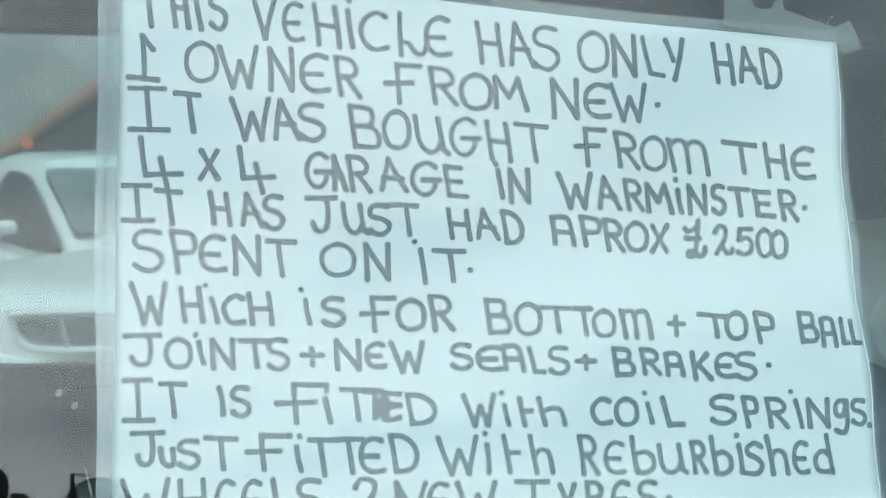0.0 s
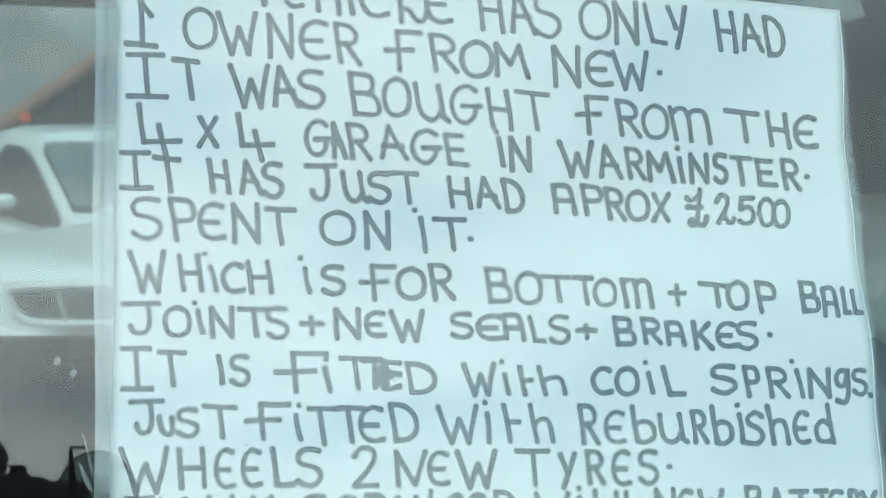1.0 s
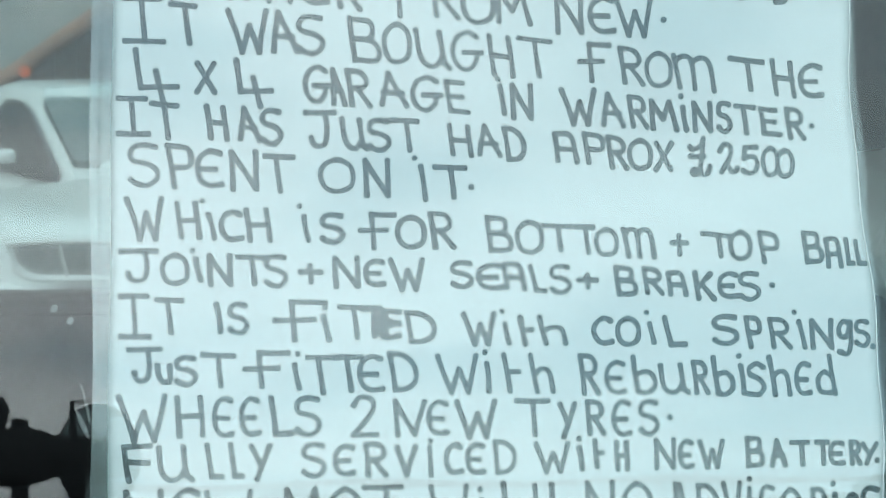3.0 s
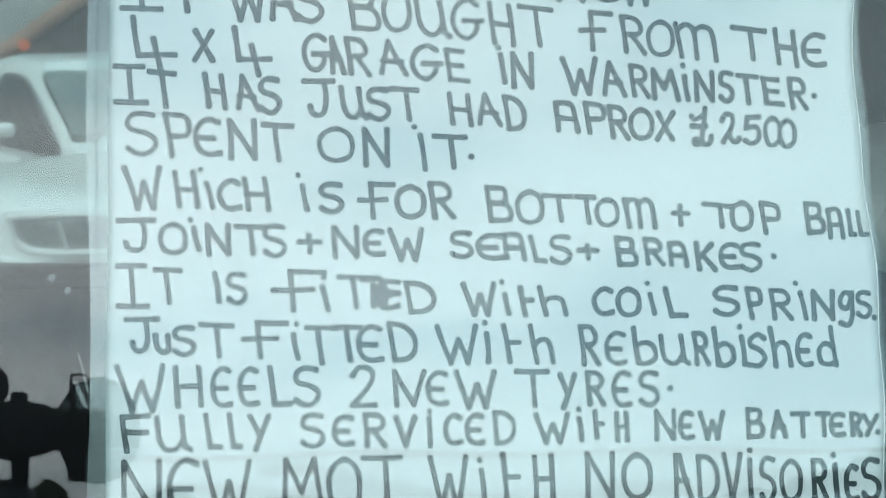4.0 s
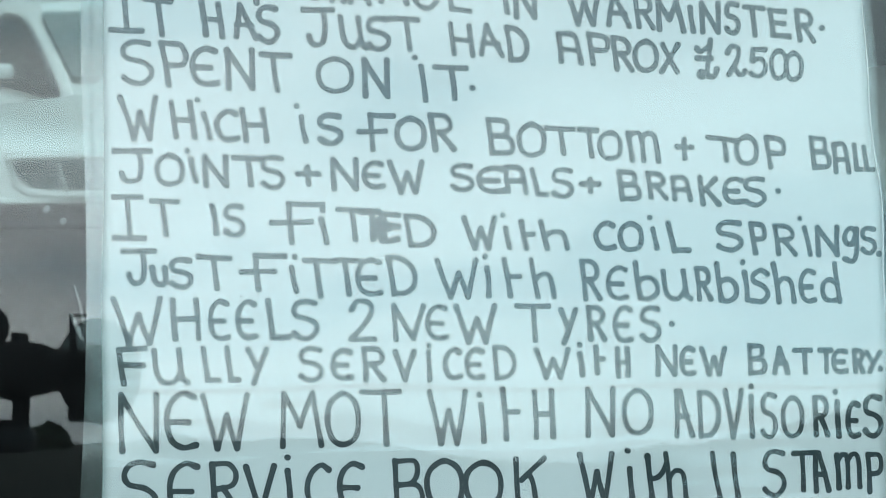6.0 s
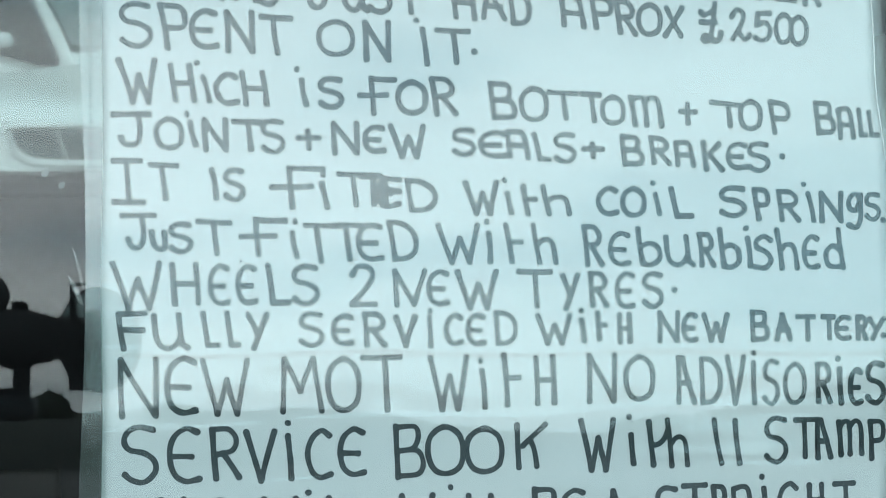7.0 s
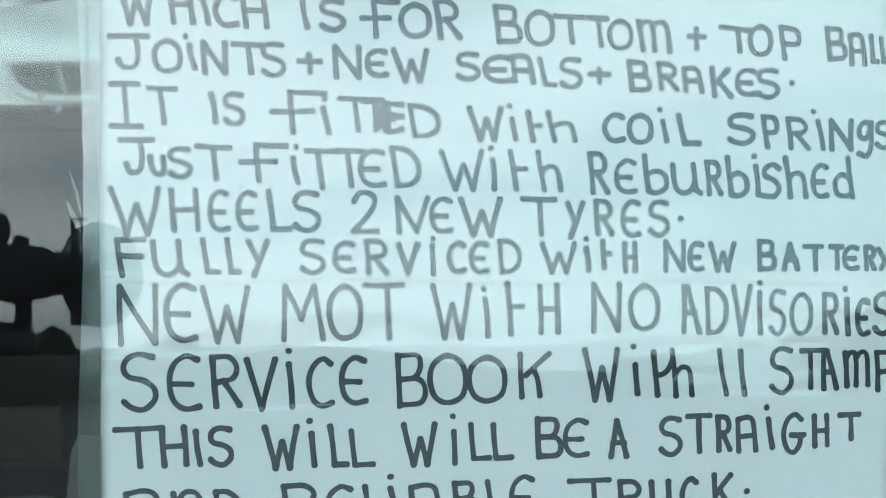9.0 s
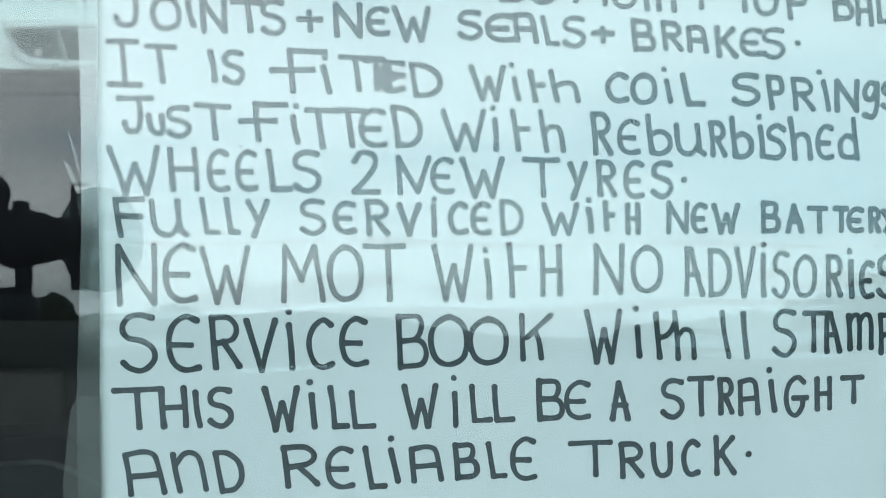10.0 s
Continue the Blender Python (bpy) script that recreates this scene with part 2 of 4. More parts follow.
def ridge(name, distance, low, high, seed, label, fall=0.0):
    """A long wooded rise behind the viewer, with a rounded top and a falling back."""
    rings = []
    for i in range(121):
        x = -distance * 1.3 + i * distance * 2.6 / 120
        h = low + (high - low) * (0.5 + 0.5 * noise.noise((x / distance * 3.0, seed, 0)) + 0.25 * noise.noise((x / distance * 11.0, seed, 3)) + 0.12 * noise.noise((x / distance * 50.0, seed, 7)))
        h = max(h * (1 - fall * (0.5 + 0.5 * math.tanh((x / distance - 0.13) / 0.07))), 0.6)
        bend = 0.25 * x * x / distance
        rings.append([(x, -distance + bend + 0.5 * h, -0.5), (x, -distance + bend, h * 0.7), (x, -distance + bend - 0.6 * h, h), (x, -distance + bend - 6 * h, h * 0.8), (x, -distance + bend - 12 * h, -0.5)])
    tagged(part(name, loft(rings, close=False), M_HILL, smooth=True), label, "hill", kind="structure")


ridge("backdrop_hill", 420, 9.0, 17.0, 2.3, "low dark wooded hills on the skyline", 0.78)
ridge("backdrop_hedge", 120, 2.6, 5.2, 8.1, "dark hedge line at the far side of the yard", 0.55)


def tree(x, y, height, width, seed, label):
    """A tapered trunk, limbs and a loose crown of small leaf clumps."""
    rnd = random.Random(seed)
    t = thing("tree", pose(x, y, 0), label, "tree", "trees on the skyline")
    bm = bmesh.new()
    tube(bm, (0, 0, -0.1), (0.05, 0, height * 0.45), width * 0.05, width * 0.03, 10)
    for k in range(6):
        a = k * 1.05 + rnd.random()
        tube(bm, (0, 0, height * (0.25 + 0.04 * k)), (math.cos(a) * width * 0.32, math.sin(a) * width * 0.32, height * (0.5 + 0.06 * k)), width * 0.02, width * 0.008, 6)
    part("trunk", bm, M_BARK, t)
    bm = bmesh.new()
    for k in range(420):
        z = rnd.random()
        r = width * 0.47 * max(0.0, 1 - abs(2 * z - 0.95) ** 2.6) ** 0.5 * math.sqrt(rnd.random()) * (0.8 + 0.3 * rnd.random())
        a = rnd.random() * 6.283
        s = width * (0.07 + 0.08 * rnd.random())
        m = Matrix.LocRotScale((math.cos(a) * r, math.sin(a) * r, height * (0.3 + 0.66 * z)), Euler((rnd.random() * 3, rnd.random() * 3, 0)), (s, s * 0.8, s * 0.5))
        bmesh.ops.create_icosphere(bm, subdivisions=1, radius=1, matrix=m)
    part("crown", bm, M_LEAF, t)


tree(-21.3, -154, 8.0, 4.9, 4, "small round dark tree beyond the hedge")
for x, y, h, w, seed in ((29.5, -97, 2.5, 8.0, 33), (36.0, -97, 3.1, 8.5, 34), (42.0, -96, 4.3, 9.0, 35)):
    tree(x, y, h, w, seed, "low broad dark shrub at the hedge")
tree(48.0, -96, 6.6, 9.5, 9, "broad dark tree standing at the hedge")
tree(60, -98, 7.6, 11.0, 12, "broad dark tree standing at the hedge")
tree(-62, -130, 6.5, 7.0, 15, "broad dark tree standing at the hedge")
tree(-8, -140, 5.6, 8.0, 21, "broad dark tree standing at the hedge")

# ---- the truck that carries the sign ----
truck = thing("truck", Matrix.Identity(4), "dark green four-wheel-drive truck with a sign in its side window", "truck")
bm = bmesh.new()
for x0, x1, z0, z1 in ((-0.62, -0.46, -0.34, 0.36), (0.52, 0.70, -0.34, 0.36), (-0.46, 0.52, 0.27, 0.36)):
    box(bm, x0, x1, -0.030, 0.030, z0, z1, 0.008)
frame_ob = part("window_frame", bm, M_PAINT, truck)
frame_ob.matrix_local = GLASS
bm = bmesh.new()
for x0, x1, z0, z1 in ((-0.46, -0.445, -0.34, 0.27), (0.505, 0.52, -0.34, 0.27), (-0.445, 0.505, 0.255, 0.27), (-0.445, 0.505, -0.36, -0.335)):
    box(bm, x0, x1, -0.016, 0.010, z0, z1, 0.003)
seal_ob = part("window_seal", bm, M_RUBBER, truck)
seal_ob.matrix_local = GLASS
pane = part("window_pane", boxed(-0.446, 0.506, -0.0048, -0.0018, -0.336, 0.256), M_GLASS, truck, "clear side window glass reflecting a cloudy sky")
pane.matrix_local = GLASS
pane.visible_shadow = False
part("door_skin", boxed(-0.62, 0.70, -0.13, -0.03, 0.45, 1.262, bevel=0.02), M_PAINT, truck)
part("roof", boxed(-0.95, 1.45, 0.02, 1.66, 1.965, 2.03, bevel=0.02), M_PAINT, truck)
part("roof_lining", boxed(-0.93, 1.43, 0.12, 1.60, 1.925, 1.96, bevel=0.01), M_CARD, truck)
part("cab_floor", boxed(-0.95, 1.45, -0.03, 1.66, 0.44, 0.47), M_TRIM, truck)
part("bulkhead", boxed(-0.98, -0.66, -0.06, 1.66, 0.47, 1.34, bevel=0.02), M_TRIM, truck)
for y in (-0.06, 1.56):
    part("windscreen_pillar", boxed(-0.98, -0.64, y, y + 0.10, 1.345, 1.80, bevel=0.01), M_PAINT, truck)
part("windscreen_header", boxed(-0.98, -0.64, -0.06, 1.66, 1.805, 1.96, bevel=0.01), M_TRIM, truck)
front_pane = part("windscreen", boxed(-0.824, -0.818, 0.042, 1.558, 1.345, 1.80), M_GLASS, truck, "clear windscreen glass")
front_pane.visible_shadow = False
part("rear_panel", boxed(1.38, 1.44, -0.06, 1.66, 0.47, 1.96), M_TRIM, truck)
part("rear_quarter", boxed(0.70, 1.38, -0.06, 0.06, 0.47, 1.96), M_PAINT, truck)
far_door = part("far_door", boxed(-0.62, 1.38, 1.50, 1.60, 0.47, 1.330, bevel=0.012), M_CARD, truck, "grey door card below the far window")
part("door_capping", boxed(-0.62, 1.38, 1.47, 1.515, 1.316, 1.346, bevel=0.008), M_CARD, far_door)
arm = [(-0.62, 0.829), (-0.30, 0.830), (-0.257, 0.832), (-0.235, 0.830), (-0.210, 0.819), (-0.173, 0.796), (-0.110, 0.750), (-0.09, 0.60), (-0.62, 0.60)]
armrest = part("armrest", slab(arm, 0.083, 0.004), M_ARM, far_door, "grey moulded armrest")
armrest.location = (0, 1.42, 0)
bm = bmesh.new()
for (xa, za), (xb, zb) in zip(arm[:6], arm[1:7]):
    tube(bm, (xa, -0.003, za - 0.002), (xb, -0.003, zb - 0.002), 0.0035, n=8)
part("piping", bm, M_PIPING, armrest)
part("door_pocket", boxed(-0.62, -0.225, 1.488, 1.51, 0.852, 0.932, bevel=0.006), M_BROWN, far_door, "brown-grey trim panel")
part("far_header", boxed(-0.62, 1.38, 1.50, 1.60, 1.780, 1.93, bevel=0.01), M_CARD, truck)
part("far_pillar", boxed(0.28, 1.38, 1.50, 1.60, 1.332, 1.778, bevel=0.01), M_TRIM, truck)
far_pane = part("far_window_pane", boxed(-0.62, 0.30, 1.548, 1.552, 1.325, 1.785), M_TINTED, truck, "lightly tinted far window glass")
far_pane.visible_shadow = False

for x in (-0.45, 1.05):
    for y in (0.05, 1.45):
        wheel = part("wheel", tube(bmesh.new(), (x, y - 0.12, 0.38), (x, y + 0.12, 0.38), 0.38, n=36), M_RUBBER, truck)
        part("hub", tube(bmesh.new(), (x, y - 0.13, 0.38), (x, y + 0.13, 0.38), 0.20, n=24), M_CHROME, wheel)

# ---- a seat in the cab ----
seat = thing("seat", pose(0.672, 0.80, 0.47), "blue-grey cab seat with a pale cloth headrest", "seat")
part("seat_cushion", boxed(-0.50, 0.10, -0.25, 0.25, 0, 0.40, bevel=0.05), M_TRIM, seat)
part("backrest", boxed(-0.145, 0.10, -0.13, 0.25, 0.38, 0.98, bevel=0.012), M_SEAT, seat)
for y in (-0.06, 0.06):
    part("headrest_post", tube(bmesh.new(), (0.02, y, 0.95), (-0.03, y, 1.03), 0.007, n=10), M_CHROME, seat)
head_rest = slab([(-0.152, 1.0495), (-0.139, 1.0745), (-0.095, 1.105), (0.0, 1.118), (0.06, 1.105), (0.06, 0.998), (0.0, 0.99), (-0.085, 0.993), (-0.137, 1.020)], 0.26, 0.007)
bmesh.ops.translate(head_rest, vec=(0, -0.13, 0), verts=head_rest.verts[:])
part("headrest", head_rest, M_CLOTH, seat, "pale green-grey cloth headrest")

# ---- the sign: a hand-lettered sheet in a punched plastic pocket ----
sign = thing("sign", GLASS, "hand-lettered white paper notice in a clear plastic pocket behind glass", "sign")


def sag(u, v):
    """How far the sheet stands off its plane, in metres: slow waves, more at the free edge."""
    w = 0.0004 * math.sin(u * 31 + v * 17 + 1.5) + 0.00012 * math.sin(v * 52 - u * 9 + 1.0)
    return w + 0.0006 * max(0.0, (u - 0.15) / 0.06) ** 2 * math.sin(v * 38 + 0.6)


CREASES = ((-0.0385, 0.010, 0.13), (-0.0560, -0.021, 0.10), (-0.0720, -0.012, 0.07), (-0.0902, -0.010, 0.08), (-0.0205, 0.02, 0.07))


def ripple(u, v):
    """The loose plastic: broad waves that grow towards its foot, and sharp level creases."""
    slack = min(1.0, max(0.15, (0.02 - v) / 0.07))
    w = slack * 0.75 * (0.00011 * math.sin(u * 62 + 3 * math.sin(v * 40)) + 0.00007 * math.sin(v * 135 + u * 38 + 2.0) + 0.00009 * noise.noise((u * 28, v * 75, 1.5)) + 0.00005 * noise.noise((u * 70, v * 190, 4.5)))
    for at_v, slope, depth in CREASES:
        d = (v - at_v + slope * (u - 0.1) + 0.0006 * math.sin(u * 75)) / 0.0011
        w -= depth * 0.00042 * math.exp(-d * d)
    # bowed wrinkles round the loose lower corner
    away = math.hypot(u - 0.222, v + 0.124)
    for radius, depth in ((0.020, 0.20), (0.0285, 0.26), (0.037, 0.18), (0.047, 0.12)):
        d = (away - radius + 0.0015 * math.sin(u * 140 + v * 90)) / 0.0016
        w -= depth * 0.0008 * math.exp(-d * d)
    return w


def right_edge(v):
    return 0.2008 + 0.0085 / (1 + math.exp(-(0.030 - v) / 0.016)) + 0.0004 * math.sin(v * 160)


def margin(v):
    """How far the pocket reaches past the paper's free edge."""
    return 0.0004 + 0.0020 * math.exp(-((v - 0.052) / 0.034) ** 2) + 0.0006 / (1 + math.exp((v + 0.01) / 0.02))


def top_edge(u):
    return 0.1215 - 0.082 * u - 0.0002 * math.sin(u * 60)


def left_edge(v):
    return -0.0020 + 0.009 * (v - 0.02) + 0.0002 * math.sin(v * 90)


def sheet(offset, grow_left=0.0, grow_right=0.0, grow_top=0.0, foot=-0.172, nu=70, nv=96, thick=0.0, loose=0.0):
    bm = bmesh.new()
    grid = []
    for j in range(nv + 1):
        row = []
        for i in range(nu + 1):
            a = i / nu
            v = foot + (0.121 - foot) * j / nv
            u0, u1 = left_edge(v) - grow_left, right_edge(v) + grow_right * margin(v)
            u = u0 + (u1 - u0) * a
            top = top_edge(u) + grow_top
            v = foot + (top - foot) * j / nv
            u0, u1 = left_edge(v) - grow_left, right_edge(v) + grow_right * margin(v)
            u = u0 + (u1 - u0) * a
            row.append(bm.verts.new((u, sag(u, v) + offset + loose * ripple(u, v), v)))
        grid.append(row)
    for j in range(nv):
        for i in range(nu):
            bm.faces.new((grid[j][i], grid[j][i + 1], grid[j + 1][i + 1], grid[j + 1][i]))
    if thick:
        ext = bmesh.ops.extrude_face_region(bm, geom=bm.faces[:])
        bmesh.ops.translate(bm, vec=(0, thick, 0), verts=[g for g in ext["geom"] if isinstance(g, bmesh.types.BMVert)])
        bmesh.ops.recalc_face_normals(bm, faces=bm.faces[:])
    return bm


paper = part("paper_sheet", sheet(0.0, thick=0.00012), M_PAPER, sign, "white A4 paper covered in grey marker capitals", smooth=True)
film = part("plastic_front", sheet(-0.00055, 0.0, 1.0, 0.0032, nu=120, nv=420, loose=1.0), M_FILM, sign, "clear wrinkled plastic front of the pocket", smooth=True)
film.visible_shadow = False
back = part("plastic_back", sheet(0.0011, 0.0, 1.0, 0.0032, nu=20, nv=30), M_FILM, sign, smooth=True)
back.visible_shadow = False

# the pocket's folded edge: a milky white bead stands in for its highlight
rings = []
for j in range(141):
    v = -0.172 + 0.277 * j / 140
    u, r = right_edge(v) - 0.0004, 0.00016 + 0.00007 * noise.noise((v * 90, 2.0, 0))
    rings.append([(u + r * math.cos(a), sag(u, v) - 0.00085 + r * math.sin(a), v) for a in (k * math.tau / 8 for k in range(8))])
bm = loft(rings)
part("folded_edge", bm, M_FOLD, sign, "folded plastic edge with its highlight as milky white", smooth=True)

# the punched strip down the pocket's edge, with its welded seam of short dashes
bm = bmesh.new()
cols = []
for j in range(60):
    v = -0.172 + 0.2975 * j / 59
    u1 = left_edge(v) + 0.0003
    wide = 0.0057 + 0.0001 * math.sin(v * 70) - 0.0017 * math.exp(-((v + 0.015) / 0.04) ** 2)
    cols.append([bm.verts.new((u1 - w, -0.0013 + sag(u1, v), v)) for w in (wide, 0.0034, 0.0)])
for a, b in zip(cols, cols[1:]):
    for i in range(2):
        bm.faces.new((a[i], a[i + 1], b[i + 1], b[i]))
strip = part("punched_strip", bm, M_STRIP, sign, "milky punched edge strip of the pocket", smooth=True)
for j in range(60):
    v = 0.0092 + j * 0.00186
    u = left_edge(v) - 0.0027
    if j == 0:
        dash = part("weld_dash", boxed(-0.00038, 0.00038, -0.00006, 0.0, -0.00048, 0.00048), M_SEAM, strip)
        dash.location = (u, -0.00142 + sag(u, v), v)
    else:
        d2 = new("weld_dash", dash.data)
        d2.parent = strip
        d2.location = (u, -0.00142 + sag(u, v), v)

# ---- the lettering: pen strokes on a box 100 high; ~ marks a curve; E e, I l, 2 z and so on are the writer's variants ----
PEN = {
    "A": "0 0 28 100 62 0/8 38 55 38", "a": "2 0 0 94/~0 94 30 100 48 92 54 70 60 0/4 42 54 44", "B": "0 0 0 100/~0 98 40 98 48 78 36 56 4 52/~4 52 44 50 56 26 44 4 0 2",
    "C": "~60 88 40 98 14 82 2 50 14 14 36 2 62 8", "D": "4 0 2 98/~2 98 34 96 60 70 60 30 36 4 4 2",
    "E": "50 97 2 98 4 3 56 2/3 50 44 50", "e": "~58 92 36 99 12 82 4 50 12 16 34 2 60 6/6 48 46 47",
    "F": "14 0 12 98/12 98 62 96/-14 50 43 52", "f": "4 0 0 96/0 96 58 98/2 54 50 50", "G": "~62 86 42 98 14 84 2 48 14 12 38 2 58 22 60 46/30 46 72 46",
    "H": "0 0 0 100/46 0 46 100/0 50 46 50", "I": "38 0 31 98/0 98 65 98/1 1 72 0", "l": "0 0 0 100", "i": "6 0 2 76/0 113",
    "J": "0 98 74 99/~44 98 50 55 46 14 32 1 18 10 14 28", "j": "0 98 74 99/~50 98 56 55 52 14 37 1 21 8 15 26", "K": "0 0 0 100/52 98 2 44/16 56 54 0", "L": "2 100 2 3 48 2",
    "M": "0 0 8 100 36 38 64 100 76 0", "m": "4 0 0 96/~2 80 18 98 32 84 32 0/~32 80 50 98 66 82 68 0", "N": "0 0 0 100 46 0 48 100",
    "n": "4 0 2 96/~4 70 24 98 46 84 50 0", "O": "~30 100 6 82 0 48 10 12 32 0 56 14 62 50 54 84 30 100",
    "P": "4 0 2 98/~2 98 42 96 52 74 42 50 6 46", "R": "4 0 2 98/~2 98 40 97 57 76 46 54 8 47/24 50 58 0",
    "S": "~52 94 28 99 8 92 0 75 9 59 34 53 53 39 54 18 34 1 12 5 0 15", "T": "0 98 68 97/34 97 38 0",
    "U": "~0 100 2 40 14 6 34 2 48 24 50 100", "u": "~0 98 2 30 14 4 32 4 48 30/48 98 50 14 60 2", "V": "0 100 26 0 52 100",
    "W": "0 100 22 0 39 64 55 0 74 100", "X": "0 0 50 98/2 98 48 0", "Y": "0 100 24 48/52 100 16 0", "t": "0 98 4 0/2 52 34 52",
    "h": "0 100 6 0/~4 46 22 62 40 52 44 0", "b": "0 100 4 4/~2 50 26 60 46 46 46 16 24 0 4 4",
    "d": "42 100 46 0/~44 46 22 58 2 40 4 10 24 2 46 8", "s": "~40 62 24 70 6 60 8 46 30 36 42 18 28 2 4 4",
    "g": "~40 66 20 76 2 56 8 34 28 32 42 60/~42 72 44 10 30 -18 4 -12", "1": "30 0 25 100/25 100 50 68/-6 4 60 -2",
    "2": "~2 78 16 98 42 94 48 70 28 36 2 6/2 4 54 4", "z": "~2 76 22 98 50 92 54 68 38 38 10 4/~24 22 42 20 58 4 76 6 84 16", "5": "50 98 8 96 4 56/~4 56 34 64 52 40 44 10 20 0 0 10",
    "0": "~26 100 4 80 0 44 12 6 30 0 50 18 54 56 46 86 26 100", "4": "0 100 10 32 78 34/38 62 54 0", "x": "0 0 44 80/2 80 46 0",
    "£": "56 100 42 12/~4 78 16 70 36 76 54 84/6 52 58 52/~42 16 26 2 12 8 20 18 34 10/~40 14 56 3 74 8 80 24", "+": "0 62 100 60/46 100 52 0",
    "#": "0 96 44 100/28 98 30 14/~54 84 40 60 44 30 62 6 96 14/46 76 46 24/56 90 96 88/60 74 62 14/53 84 54 10/66 58 96 52/48 50 74 46",
    "y": "4 0 0 100/~8 30 26 28 38 12 52 2 66 4 74 18", "k": "0 0 0 100/60 98 10 50/~26 64 34 40 38 0", "q": "0 98 8 0/~6 46 24 46 44 56 62 78",
    "p": "4 0 0 100 34 2 52 98", "@": "0 0 3 96/3 96 18 95 62 0/6 42 44 42",
}
NIB = 0.00146
pen_rnd = random.Random(5)


def smooth_line(pts, steps=7):
    """A Catmull-Rom curve through the points."""
    out = []
    closed = (pts[0] - pts[-1]).length < 1e-6
    ext = [pts[-2] if closed else pts[0] * 2 - pts[1]] + pts + [pts[1] if closed else pts[-1] * 2 - pts[-2]]
    for i in range(1, len(ext) - 2):
        a, b, c, d = ext[i - 1:i + 3]
        for k in range(steps):
            t = k / steps
            out.append(0.5 * ((2 * b) + (c - a) * t + (2 * a - 5 * b + 4 * c - d) * t * t + (3 * b - a - 3 * c + d) * t ** 3))
    return out + [pts[-1]]


def ribbon(bm, pts, width, lift):
    """A flat pen stroke with round ends, lying on the sheet."""
    path = [pts[0]]
    for p in pts[1:]:
        k = max(1, int((p - path[-1]).length / 0.0016))
        q = path[-1]
        path += [q.lerp(p, (i + 1) / k) for i in range(k)]

    def put(p):
        return bm.verts.new((p.x, sag(p.x, p.y) - 0.00006 - lift, p.y))

    left, right = [], []
    for i, p in enumerate(path):
        d = (path[min(i + 1, len(path) - 1)] - path[max(i - 1, 0)]).normalized()
        s = Vector((-d.y, d.x)) * width * 0.5 * (1 + 0.16 * noise.noise((p.x * 560, p.y * 560, lift * 8e4)) + 0.18 * max(0.0, 1 - min((p - path[0]).length, (p - path[-1]).length) / 0.0014))
        left.append(put(p + s))
        right.append(put(p - s))
    for i in range(len(path) - 1):
        bm.faces.new((left[i], right[i], right[i + 1], left[i + 1]))
    for end, other, l0, r0 in ((path[0], path[1], left[0], right[0]), (path[-1], path[-2], right[-1], left[-1])):
        d = (end - other).normalized()
        s = Vector((-d.y, d.x))
        fan = [put(end + (d * math.sin(a) + s * math.cos(a)) * width * 0.60) for a in (0.45, 0.9, 1.35, 1.8, 2.25, 2.7)]
        try:
            bm.faces.new([r0] + (fan[::-1] if (r0.co - fan[0].co).length > (r0.co - fan[-1].co).length else fan) + [l0])
        except ValueError:
            pass


def blob(bm, p, r, lift):
    vs = []
    for k in range(14):
        a = k * math.tau / 14
        q = p + Vector((math.cos(a), math.sin(a))) * r * (1 + 0.05 * math.sin(2 * a + p.x * 900))
        vs.append(bm.verts.new((q.x, sag(q.x, q.y) - 0.00006 - lift, q.y)))
    bm.faces.new(vs)


def finish_word(bm, name="word"):
    bmesh.ops.recalc_face_normals(bm, faces=bm.faces[:])
    for f in bm.faces:
        if f.normal.y > 0:
            f.normal_flip()
    part(name, bm, M_INK, paper)


# how far each letter follows the writer's lean; round ones hardly do
LEANING = dict.fromkeys("HKPRBDMTEhbdtmnuUfAkq@", 1.0) | {"N": 0.35, "L": 2.0, "F": 0.35, "a": 0.7, "W": 0.5, "V": 0.25, "S": 0.3, "C": 0.3, "e": 0.3, "G": 0.3}


